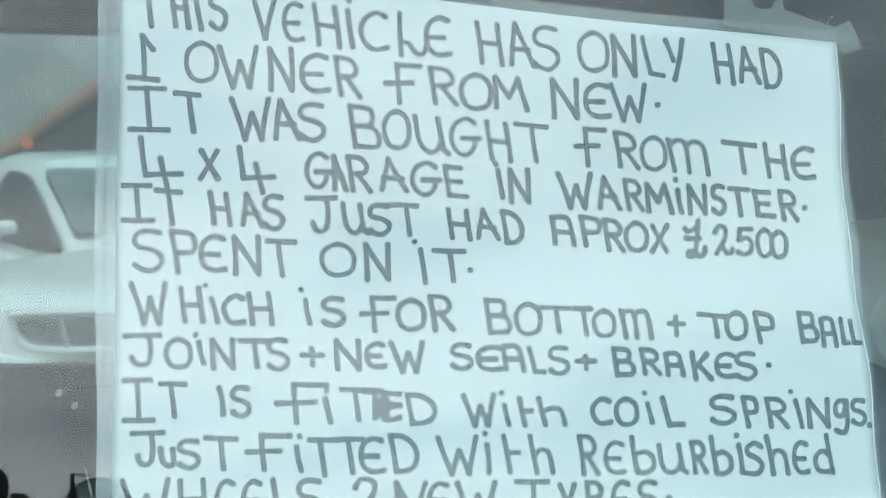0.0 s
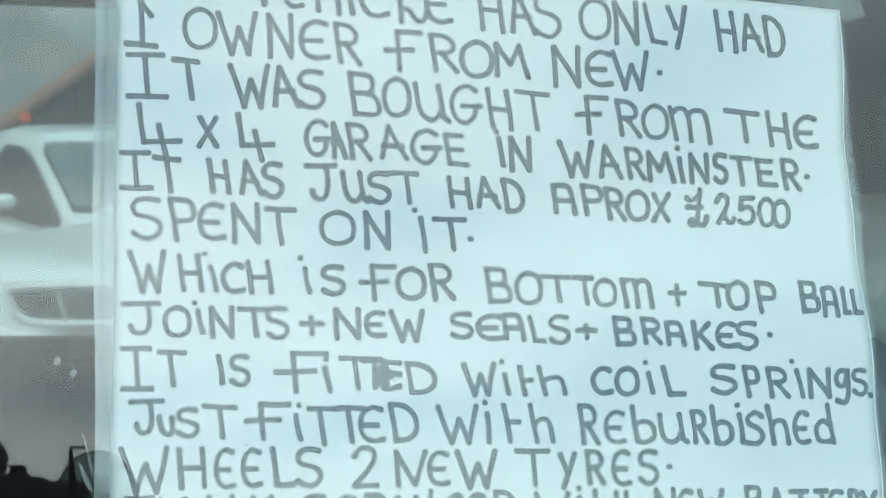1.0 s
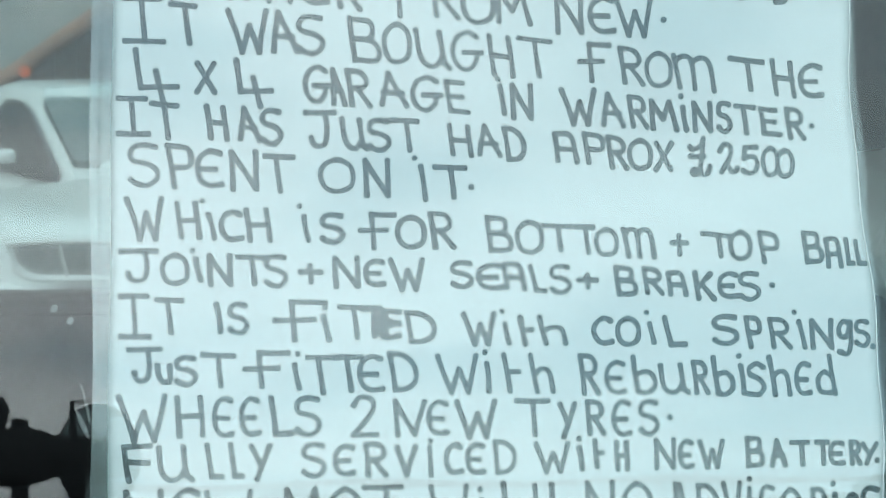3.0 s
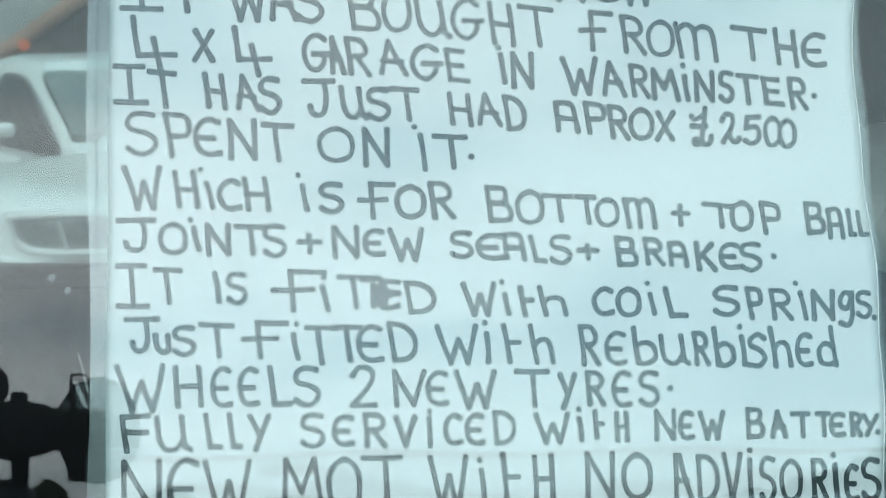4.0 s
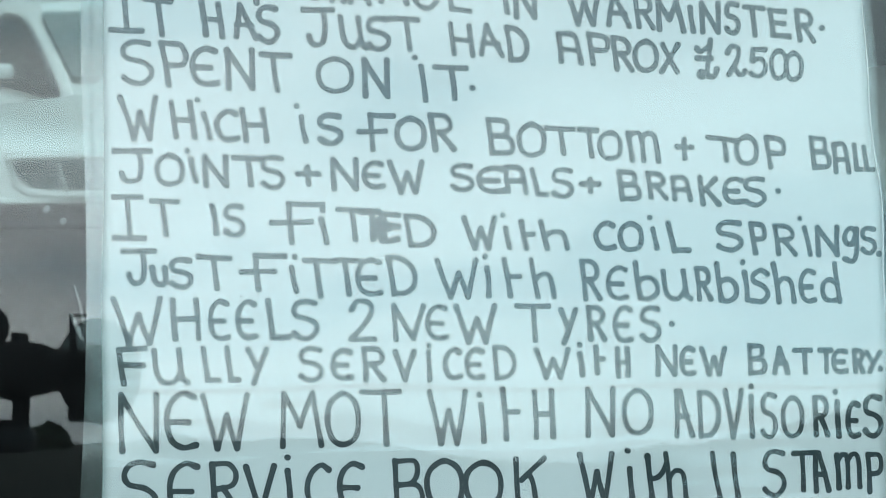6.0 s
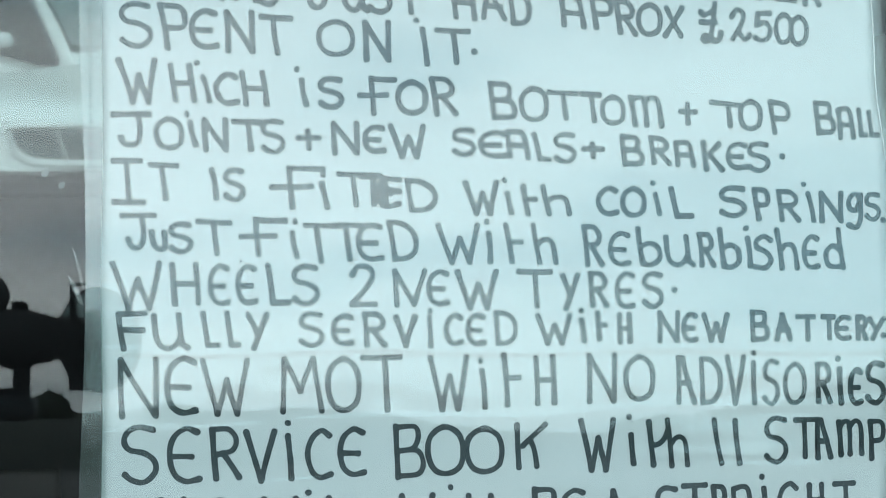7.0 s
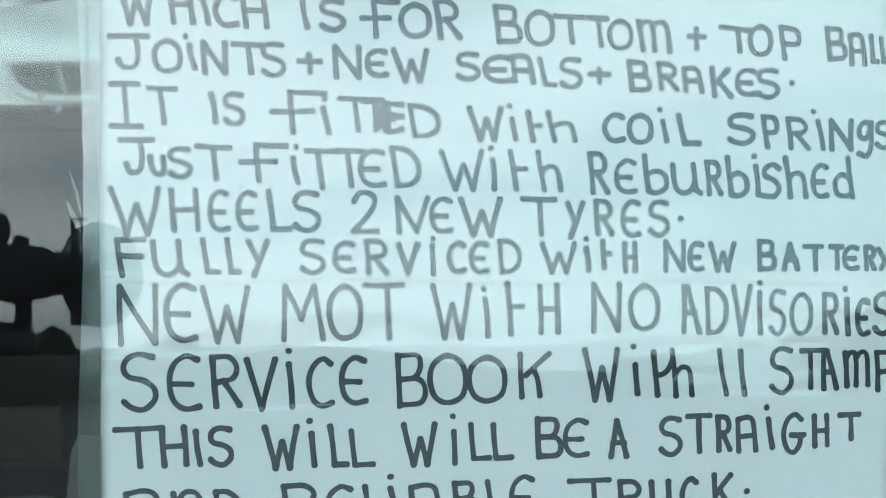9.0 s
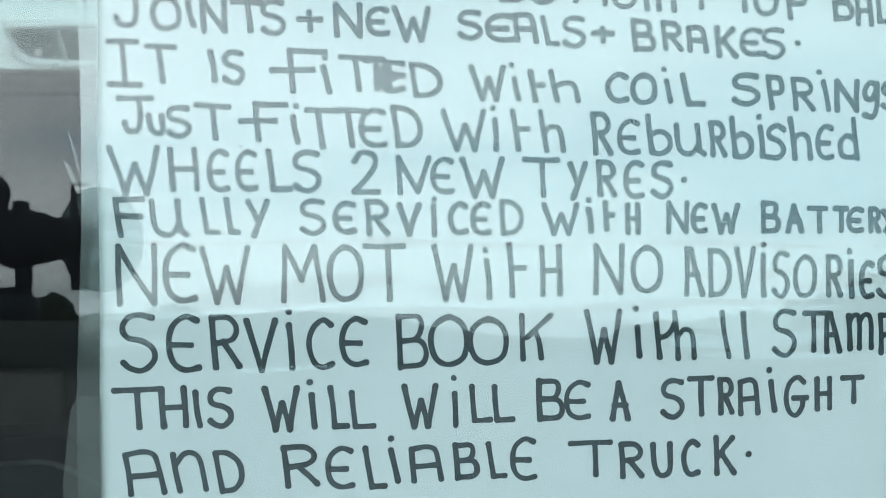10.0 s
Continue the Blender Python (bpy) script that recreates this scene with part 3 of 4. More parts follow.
def word(text, lean, slope, *places):
    """One hand-lettered word, in millimetres on the sheet. Each letter has its left, right, foot and head
    (and where its stem stands); i and l have the head and foot of their stem, and the dot."""
    bm = bmesh.new()
    for place, (ch, spot) in enumerate(zip(text, places)):
        level = place % 3 * 0.33
        width = NIB * pen_rnd.uniform(0.93, 1.06)
        if ch in "il":
            pts = [Vector(spot[k:k + 2]) * 0.001 for k in range(0, len(spot), 2)]
            bend = pts[0].lerp(pts[1], 0.5) + Vector((pen_rnd.uniform(-0.00025, 0.00025), 0))
            ribbon(bm, smooth_line([pts[0], bend, pts[1]], 4), width, level * 2.4e-5)
            if len(pts) > 2:
                blob(bm, pts[2], width * 0.58, level * 2.4e-5)
            continue
        u0, u1, v0, v1 = spot[:4]
        strokes = []
        for s in PEN[ch].split("/"):
            curve = s.startswith("~")
            n = [float(k) for k in s.lstrip("~").split()]
            strokes.append((curve, [(n[i], n[i + 1]) for i in range(0, len(n), 2)]))
        flat = [p for _, pts in strokes for p in pts]
        lo, hi = min(p[0] for p in flat), max(p[0] for p in flat)
        tall, wide = v1 - v0, max(0.5, u1 - u0)
        k = min(lean * LEANING.get(ch, 0.0) * tall / wide, 0.4)
        drop = min(slope * wide / tall, 0.2) if LEANING.get(ch, 0) > 0.6 else 0.0
        if len(spot) > 4:
            k = 0.0

        def bent(p):
            x, y = (p[0] - lo) / (hi - lo), p[1] / 100
            return x * (1 - k) + k * (1 - y), y - drop * x

        flat = [bent(p) for p in flat]
        a0, a1 = min(p[0] for p in flat), max(p[0] for p in flat)
        b0, b1 = min(p[1] for p in flat), max(p[1] for p in flat)

        def at(p):
            x, y = bent(p)
            q = Vector((u0 + (u1 - u0) * (x - a0) / (a1 - a0), v0 + (v1 - v0) * (y - b0) / (b1 - b0))) * 0.001
            return q

        for number, (curve, pts) in enumerate(strokes):
            q = [at(p) for p in pts]
            if len(spot) > 4 and number == 1:
                # the stem's foot stands where the writer set it down
                q[-1] = Vector((spot[4], v0)) * 0.001
                if ch == "T":
                    q[0].x = q[-1].x - lean * tall * 0.001
            width = NIB * pen_rnd.uniform(0.93, 1.06)
            if curve:
                ribbon(bm, smooth_line(q), width, level * 2.4e-5)
            else:
                for a, b in zip(q, q[1:]):
                    # no hand draws a dead straight line
                    side = Vector((a.y - b.y, b.x - a.x)) * pen_rnd.uniform(-0.018, 0.018)
                    ribbon(bm, smooth_line([a, a.lerp(b, 0.5) + side, b], 4), width, level * 2.4e-5)
                    level += 1
            level += 1
    finish_word(bm)


def dot(u, v):
    bm = bmesh.new()
    blob(bm, Vector((u, v)) * 0.001, NIB * 0.62, 0.0)
    finish_word(bm)


# writing line 1
word("THlS", .13, 0.05, (3.5, 9.9, 105.8, 116.4, 7.2), (12.3, 17.1, 105.6, 116.1), (18.7, 115.6, 20.5, 105.1), (22.9, 26.9, 105.2, 115.6))
word("VeHiCye", .12, 0.10, (34.4, 40.2, 102.9, 114.1), (42.7, 47.7, 102.5, 112.7), (50.8, 57.8, 100.9, 112.4), (60.0, 111.0, 61.4, 101.1, 60.5, 113.9), (63.6, 70.9, 100.4, 110.7), (74.4, 81.6, 99.0, 110.6), (81.7, 88.3, 99.2, 109.7))
word("HAS", .12, 0.09, (95.9, 103.0, 96.9, 108.7), (105.7, 112.0, 96.6, 108.5), (112.2, 118.7, 95.8, 107.8))
word("ONLY", .12, 0.09, (125.0, 133.2, 95.7, 106.5), (134.7, 141.0, 94.6, 105.7), (143.4, 149.2, 94.7, 105.4), (150.1, 155.0, 93.7, 104.9, 152.7))
word("HAD", .12, 0.08, (164.0, 169.8, 92.8, 104.0), (172.2, 177.5, 93.1, 103.0), (178.2, 183.6, 91.9, 102.5))
# writing line 2
word("1", .13, 0.08, (1.3, 8.9, 90.9, 103.0))
word("OWNeR", .12, 0.10, (16.5, 24.6, 90.8, 101.2), (25.3, 35.2, 89.3, 100.2), (38.7, 44.8, 88.8, 99.9), (47.4, 54.6, 88.5, 98.5), (56.7, 63.3, 87.1, 97.9))
word("FROM", .12, 0.07, (70.4, 79.8, 85.7, 96.1), (82.7, 89.9, 85.5, 95.5), (91.3, 99.6, 84.3, 93.8), (100.9, 109.8, 84.3, 93.3))
word("NeW", .12, 0.04, (117.1, 124.1, 82.3, 92.8), (126.5, 133.3, 82.6, 91.8), (133.9, 143.6, 81.7, 91.8))
dot(147.4, 86.3)
# writing line 3
word("IT", .13, 0.08, (1.7, 11.7, 77.4, 88.6), (13.7, 19.8, 77.2, 87.5, 18.5))
word("WAS", .13, 0.01, (28.5, 38.4, 75.1, 86.0), (40.5, 46.7, 75.5, 85.7), (47.0, 53.2, 75.0, 84.9))
word("BOuGHT", .13, 0.09, (60.5, 68.5, 73.3, 84.6), (69.8, 76.7, 73.1, 83.2), (78.3, 87.5, 71.7, 81.9), (88.3, 96.2, 71.4, 81.5), (98.3, 104.9, 69.9, 80.7), (106.5, 115.2, 70.0, 80.3, 112.2))
word("FROm", .13, 0.09, (123.5, 131.8, 69.1, 79.0), (134.8, 141.3, 68.3, 78.1), (142.4, 149.3, 67.9, 76.9), (150.1, 161.7, 66.8, 76.4))
word("THe", .13, 0.10, (166.4, 175.5, 67.4, 75.9, 172.3), (178.5, 184.9, 65.7, 75.4), (186.7, 192.9, 65.8, 74.3))
# writing line 4
word("4", .1, 0.08, (4.6, 15.2, 60.7, 75.1))
word("x", .1, 0.08, (20.4, 24.9, 64.4, 71.8))
word("4", .1, 0.08, (30.6, 39.7, 60.8, 72.8))
word("GARAGE", .13, 0.06, (48.7, 55.1, 62.2, 71.4), (56.0, 59.3, 61.6, 70.6), (59.8, 65.9, 61.2, 70.5), (69.2, 75.8, 61.4, 70.0), (77.4, 85.0, 60.3, 69.1), (86.5, 92.4, 59.8, 68.1))
word("iN", .13, 0.08, (101.3, 67.0, 102.5, 59.8, 100.7, 69.0), (104.6, 109.8, 58.6, 67.3))
word("WARMiNSTER", .13, 0.05, (118.3, 127.4, 57.1, 66.3), (130.1, 135.7, 56.8, 65.3), (137.3, 142.3, 56.5, 64.7), (143.7, 150.8, 55.8, 63.6), (152.6, 62.0, 153.6, 55.9, 152.1, 65.1), (155.8, 160.5, 55.7, 63.2), (162.8, 166.1, 55.5, 63.4), (167.9, 173.1, 55.2, 62.6, 170.9), (175.0, 180.6, 54.8, 61.9), (182.6, 187.6, 53.8, 61.9))
dot(189.9, 57.3)
# writing line 5
word("IT", .13, 0.08, (0.2, 7.8, 53.1, 62.4), (8.8, 15.1, 52.2, 61.2, 13.0))
word("HAS", .13, 0.08, (22.9, 28.2, 52.0, 60.5), (31.7, 36.7, 51.7, 60.1), (37.4, 42.1, 50.8, 59.7))
word("juST", .13, 0.04, (48.8, 56.3, 50.2, 59.3), (58.4, 65.2, 49.7, 57.5), (65.7, 70.9, 49.4, 57.4), (71.8, 78.5, 49.5, 57.5, 76.6))
word("HAD", .13, 0.07, (87.3, 93.3, 48.2, 56.2), (95.6, 101.2, 48.3, 56.1), (102.3, 107.7, 47.2, 55.6))
word("aPROX", .13, 0.08, (116.3, 122.5, 46.7, 54.4), (124.5, 129.8, 46.6, 54.3), (131.2, 136.5, 45.0, 53.5), (137.3, 143.3, 45.0, 52.7), (144.8, 149.2, 44.8, 52.0))
word("£z500", .1, 0.01, (154.5, 160.1, 43.4, 53.4), (163.1, 168.1, 44.3, 51.9), (169.8, 173.9, 43.9, 51.2), (175.6, 179.9, 43.5, 50.9), (179.8, 184.2, 43.2, 50.3))
# writing line 6
word("SPeNT", .13, 0.03, (3.1, 10.1, 39.7, 50.3), (12.7, 18.9, 39.4, 50.0), (20.5, 26.8, 39.7, 48.8), (29.3, 35.8, 38.9, 48.5), (38.2, 45.4, 38.4, 47.6, 42.2))
word("ON", .12, 0.02, (52.7, 61.4, 38.3, 46.7), (64.6, 70.7, 37.3, 46.5))
word("iT", .13, 0.02, (79.5, 45.1, 80.8, 36.3, 77.9, 47.4), (83.3, 91.5, 36.9, 45.0, 88.5))
dot(93.2, 39.6)
# writing line 7
word("WHiCH", .14, 0.00, (2.3, 11.2, 25.7, 36.1), (15.2, 21.1, 26.2, 34.9), (23.3, 32.1, 24.9, 26.0, 21.8, 35.7), (26.6, 31.9, 25.5, 32.9), (33.1, 39.4, 25.4, 33.3))
word("iS", .14, 0.02, (48.3, 31.5, 49.5, 25.4, 47.1, 34.4), (53.1, 58.4, 24.8, 32.1))
word("FOR", .14, -0.01, (63.3, 72.2, 23.4, 32.2), (73.2, 80.4, 23.5, 31.4), (82.0, 88.3, 23.4, 32.3))
word("BOTTOm", .13, 0.03, (97.4, 104.0, 22.5, 31.4), (105.7, 112.5, 22.0, 30.2), (113.2, 120.3, 22.7, 29.3, 117.8), (122.2, 126.7, 22.0, 29.0, 125.5), (127.6, 133.4, 21.3, 28.2), (135.3, 143.9, 20.8, 28.3))
word("+", .1, 0.02, (149.1, 153.2, 21.6, 26.5))
word("TOP", .13, 0.11, (157.8, 165.9, 21.1, 27.2, 163.0), (165.8, 171.5, 20.2, 27.5), (174.2, 179.3, 19.4, 27.4))
word("BaLL", .13, 0.01, (187.1, 192.4, 19.3, 27.3), (193.6, 198.1, 18.1, 25.9), (199.5, 201.6, 18.8, 25.5), (202.4, 205.1, 18.8, 24.9))
# writing line 8
word("jOiNTS", .13, 0.02, (0.9, 9.7, 14.7, 22.5), (11.5, 17.9, 14.0, 21.4), (20.1, 20.4, 21.4, 15.0, 19.2, 22.6), (23.6, 29.0, 13.8, 21.1), (31.1, 37.8, 14.0, 20.9, 35.4), (38.4, 43.4, 13.2, 21.1))
word("+", .08, 0.02, (47.4, 52.7, 14.3, 18.5))
word("NeW", .13, 0.05, (56.5, 62.5, 13.1, 20.5), (64.6, 69.5, 13.5, 19.8), (71.3, 79.7, 12.2, 19.9))
word("SeaLS", .13, 0.05, (87.9, 93.0, 12.8, 19.3), (94.9, 101.6, 12.4, 18.6), (102.1, 107.6, 12.3, 18.9), (109.2, 113.2, 11.6, 18.1), (115.0, 119.9, 11.1, 18.3))
word("+", .08, 0.02, (122.7, 127.5, 12.5, 15.7))
word("BRaKeS", .13, 0.04, (133.0, 138.6, 10.6, 17.8), (140.9, 146.0, 10.8, 17.4), (147.8, 152.8, 10.4, 16.4), (155.5, 160.8, 9.2, 16.3), (162.4, 167.5, 9.7, 16.1), (168.4, 173.6, 9.0, 16.2))
dot(177.7, 12.8)
# writing line 9
word("IT", .13, 0.02, (0.8, 8.1, 0.2, 10.7), (10.2, 16.5, 1.2, 9.7, 13.8))
word("lS", .13, 0.02, (25.4, 8.4, 26.5, 1.5), (28.9, 33.2, 0.9, 8.5))
word("FiT#D", .14, 0.02, (40.7, 53.8, -0.9, 9.0), (53.4, 5.0, 54.9, -0.9, 53.8, 7.5), (57.8, 65.4, -0.3, 7.6, 62.4), (64.0, 73.4, -0.8, 7.2), (75.6, 82.8, -1.8, 5.8))
word("With", .13, -0.00, (90.9, 99.1, -2.5, 5.4), (102.1, 2.6, 103.2, -2.3, 101.3, 6.1), (106.3, 109.5, -2.6, 4.4), (111.6, 118.8, -2.6, 4.4))
word("COiL", .13, -0.01, (126.6, 131.7, -2.7, 4.1), (133.3, 139.2, -3.1, 3.9), (142.3, 2.4, 143.5, -2.6, 141.5, 5.5), (146.6, 152.3, -3.3, 3.9))
word("SPRiNgS", .13, 0.03, (160.7, 167.0, -3.2, 4.3), (169.9, 173.7, -4.0, 3.8), (176.7, 182.6, -4.4, 3.3), (185.2, 2.7, 186.9, -4.4, 183.9, 5.3), (189.0, 194.7, -4.5, 2.8), (196.9, 200.4, -6.4, 2.7), (202.0, 205.6, -4.2, 2.7))
dot(206.9, -4.4)
# writing line 10
word("JUST", .1, 0.05, (2.9, 10.8, -11.4, -3.1), (10.2, 13.6, -11.7, -7.4), (15.1, 19.9, -12.4, -5.3), (21.9, 29.8, -12.7, -4.6, 26.6))
word("FiTTeD", .14, 0.02, (32.9, 43.9, -13.1, -4.3), (45.8, -7.6, 47.0, -13.6, 46.6, -4.7), (49.3, 57.0, -14.9, -5.7, 53.3), (57.0, 63.3, -14.4, -5.6, 60.7), (62.9, 69.0, -14.5, -5.6), (70.9, 77.9, -14.5, -5.0))
word("With", .12, -0.01, (83.8, 94.1, -15.4, -5.8), (97.1, -7.9, 97.6, -15.2, 96.6, -4.8), (101.7, 105.8, -15.2, -5.7), (109.0, 115.2, -15.5, -5.8))
word("RebuRbished", .1, -0.00, (122.7, 127.7, -16.1, -6.2), (130.0, 135.1, -16.1, -7.9), (137.5, 143.5, -16.3, -6.7), (145.2, 152.9, -16.3, -9.0), (154.5, 158.6, -16.5, -8.3), (160.2, 165.7, -17.1, -7.1), (168.1, -9.4, 169.0, -16.7, 167.6, -6.6), (170.4, 174.8, -17.3, -8.8), (176.3, 182.3, -17.3, -7.2), (184.2, 188.2, -17.3, -8.9), (190.5, 195.5, -17.4, -7.1))
stray = bmesh.new()
blob(stray, Vector((0.0327, -0.0149)), 0.0003, 0.0)
finish_word(stray, "ink_dot")
# writing line 11
word("WHeeLS", .07, -0.02, (0.4, 12.1, -26.7, -15.4), (15.3, 21.9, -25.6, -15.8), (24.9, 29.4, -25.8, -16.1), (31.9, 36.4, -25.6, -16.3), (39.6, 44.9, -25.6, -16.2), (46.3, 52.1, -26.0, -16.3))
word("2", .07, 0.00, (61.3, 67.2, -26.3, -16.4))
word("peW", .07, 0.05, (72.4, 80.2, -26.4, -17.6), (81.3, 86.3, -26.3, -17.9), (88.9, 99.1, -27.3, -18.0))
word("TYReS", .07, 0.01, (105.2, 113.6, -27.0, -17.9, 110.2), (117.1, 121.0, -27.8, -19.1, 118.0), (124.6, 129.0, -27.0, -18.6), (131.9, 136.4, -27.5, -18.6), (139.4, 144.0, -27.5, -18.7))
dot(147.7, -23.1)
# writing line 12
word("fuLLY", .08, -0.01, (1.8, 8.3, -37.0, -28.1), (10.6, 19.1, -37.0, -28.7), (23.0, 26.8, -36.5, -28.3), (29.1, 32.0, -36.5, -28.3), (34.5, 39.2, -37.3, -28.8, 36.0))
word("SeRViCeD", .06, -0.00, (48.1, 53.3, -36.9, -28.6), (56.4, 61.2, -36.5, -29.2), (64.5, 69.8, -37.0, -28.9), (72.8, 77.7, -37.0, -29.8), (81.5, -30.0, 81.9, -37.3, 81.7, -28.2), (85.9, 90.0, -36.8, -29.3), (91.7, 96.0, -36.9, -29.4), (99.2, 104.3, -37.0, -28.9))
word("WitH", .05, -0.02, (110.4, 119.0, -37.0, -29.7), (122.2, -30.9, 123.0, -36.4, 122.2, -28.4), (126.6, 128.6, -35.9, -29.2), (132.6, 135.6, -36.8, -29.7))
word("NeW", .05, -0.00, (143.7, 148.6, -36.7, -29.3), (150.4, 153.8, -36.7, -29.7), (156.1, 162.5, -36.8, -30.0))
word("BATTeRY", .05, -0.00, (169.6, 174.0, -36.8, -29.3), (176.8, 180.5, -36.7, -30.2), (182.5, 187.0, -36.7, -30.7, 185.6), (189.8, 192.8, -36.6, -30.8, 191.7), (193.6, 197.4, -36.8, -30.9), (199.7, 202.2, -36.8, -31.0), (203.3, 207.1, -36.8, -31.6, 204.2))
dot(207.3, -36.1)
# writing line 13
word("NeW", .05, -0.01, (2.3, 11.1, -54.4, -40.0), (13.8, 21.1, -53.8, -39.8), (22.9, 34.2, -54.3, -40.6))
word("MOT", .05, -0.01, (43.4, 53.4, -54.0, -40.3), (55.0, 63.1, -53.9, -40.5), (64.1, 73.7, -53.9, -40.2, 70.5))
word("WitH", .05, -0.04, (81.8, 91.3, -54.2, -40.5), (95.5, -44.2, 96.4, -53.7, 95.1, -41.4), (101.3, 105.4, -53.2, -40.0), (109.9, 115.1, -53.0, -40.7))
word("NO", .05, 0.00, (124.4, 131.3, -52.7, -40.5), (134.5, 142.0, -52.4, -41.0))
word("@DViSORieS", .04, 0.01, (149.0, 153.6, -53.4, -41.4), (155.4, 160.7, -53.7, -41.9), (162.7, 167.3, -54.0, -41.5), (170.1, -43.2, 170.6, -53.9, 170.1, -40.4), (173.4, 177.0, -54.3, -42.6), (179.2, 184.7, -54.2, -43.7), (188.3, 192.1, -54.0, -43.8), (194.7, -45.2, 195.4, -54.4, 194.2, -42.3), (197.9, 201.0, -54.6, -45.4), (202.9, 207.3, -54.6, -43.7))
# writing line 14
word("SeRViCe", .06, -0.03, (3.0, 10.7, -71.5, -57.3), (14.4, 21.9, -71.6, -57.9), (25.2, 32.0, -71.0, -58.3), (33.9, 41.1, -71.9, -59.2), (44.6, -60.5, 45.5, -71.5, 44.6, -57.0), (49.7, 55.7, -71.5, -59.2), (58.2, 64.4, -70.9, -59.0))
word("BOOk", .05, -0.04, (72.7, 80.0, -71.9, -58.5), (81.2, 90.6, -71.3, -58.8), (91.5, 101.0, -71.0, -59.5), (105.0, 112.6, -70.0, -58.7))
word("Wiqh", .06, -0.04, (122.3, 131.1, -71.2, -57.9), (136.1, -62.1, 136.9, -69.7, 135.5, -57.1), (141.0, 146.4, -70.2, -58.7), (146.1, 151.9, -70.6, -58.3))
word("ll", .06, 0.00, (159.2, -58.5, 161.5, -70.3), (165.1, -58.9, 166.6, -70.4))
word("ST@mP", .05, -0.03, (174.1, 179.5, -70.3, -58.3), (182.4, 188.6, -69.0, -58.9, 185.2), (188.6, 192.5, -69.4, -59.1), (194.7, 201.5, -68.7, -59.5), (203.7, 207.6, -70.0, -59.8))
# writing line 15
word("THlS", .06, -0.03, (0.8, 12.3, -86.0, -76.3, 6.9), (12.4, 18.5, -86.0, -76.3), (20.9, -77.5, 22.0, -86.0), (24.6, 29.7, -86.3, -76.7))
word("WiLL", .06, -0.03, (38.4, 46.6, -87.6, -76.9), (50.4, -78.8, 51.2, -87.0, 49.9, -75.4), (55.2, 59.5, -87.1, -77.0), (60.7, 66.4, -87.3, -78.4))
word("WiLL", .05, -0.04, (74.4, 82.5, -87.6, -77.0), (87.6, -79.1, 88.0, -87.4, 87.3, -74.9), (92.1, 97.1, -86.3, -77.3), (98.1, 103.0, -86.3, -77.5))
word("Be", .05, 0.00, (109.9, 116.3, -86.3, -76.1), (117.4, 123.4, -86.2, -76.6))
word("A", .05, 0.00, (130.0, 134.2, -86.6, -77.1))
word("STRaiGHT", .05, -0.04, (143.7, 148.8, -86.5, -76.6), (150.9, 156.9, -85.7, -76.1, 154.4), (159.2, 162.8, -85.6, -76.7), (164.9, 170.1, -86.0, -76.8), (173.5, -77.6, 174.8, -85.2, 172.9, -74.3), (177.9, 183.6, -86.8, -76.4), (186.5, 190.4, -85.1, -76.9), (193.8, 199.2, -83.4, -76.7, 197.2))
# writing line 16
word("anD", .15, -0.03, (3.2, 12.9, -103.4, -92.5), (15.1, 23.4, -102.9, -93.2), (25.8, 32.4, -103.5, -93.4))
word("ReLiaBLe", .09, -0.04, (43.2, 51.8, -102.5, -92.4), (54.6, 61.0, -103.3, -93.0), (64.3, 69.4, -103.4, -93.2), (71.0, -93.9, 72.9, -102.0, 71.0, -90.7), (76.4, 84.3, -102.1, -93.1), (87.9, 93.8, -101.7, -92.9), (96.7, 101.2, -101.5, -92.8), (103.2, 109.2, -102.3, -91.6))
word("TRUCK", .06, -0.02, (118.8, 129.5, -101.7, -93.0, 125.8), (132.5, 138.3, -102.4, -93.7), (141.2, 146.1, -102.3, -93.9), (149.8, 153.8, -102.4, -93.3), (158.6, 163.9, -102.2, -92.5))
dot(167.9, -97.2)

# ---- tape over the pocket's top corner ----
def tape(outline, depth, label, material=M_TAPE):
    t = tagged(part("adhesive_tape", slab([(u * 0.001, v * 0.001) for u, v in outline], 0.0001), material), label, "tape", "tape holding the sign")
    t.matrix_world = GLASS @ Matrix.Translation((0, depth, 0))
    t.visible_shadow = False


tape(((167.2, 118.8), (174.6, 119.0), (175.8, 114.9), (178.3, 114.0), (181.2, 114.4), (182.3, 116.9), (182.5, 119.2), (184.2, 119.3), (184.9, 114.0), (188.9, 112.8), (194.3, 110.9), (200.1, 109.4), (202.5, 110.4), (204.4, 111.3), (205.7, 109.2), (206.8, 106.5), (207.9, 103.4), (204.8, 102.3), (201.8, 101.0), (200.8, 104.7), (194.1, 105.4), (186.7, 106.4), (177.3, 107.5), (166.7, 109.1)), -0.0016, "torn clear sticky tape holding the pocket's top corner to the glass")
tape(((-9.9, -81), (-8.6, -78.0), (-6.0, -77.3), (-2.4, -78), (-2.6, -150), (-13.5, -150), (-12.1, -100), (-10.8, -88)), -0.00165, "clear sticky tape down the pocket's punched edge")

for wisp in (((-9.4, -10.8), (-8.6, -12.2), (-7.2, -16.6), (-6.2, -21.9), (-7.0, -21.2), (-8.2, -15.8)), ((-10.3, -18.2), (-9.0, -19.6), (-7.6, -22.4), (-6.4, -26.0), (-7.6, -25.4), (-9.3, -22.0))):
    tape(wisp, -0.00172, "thin pale torn wisp of tape beside the pocket", M_WISP)

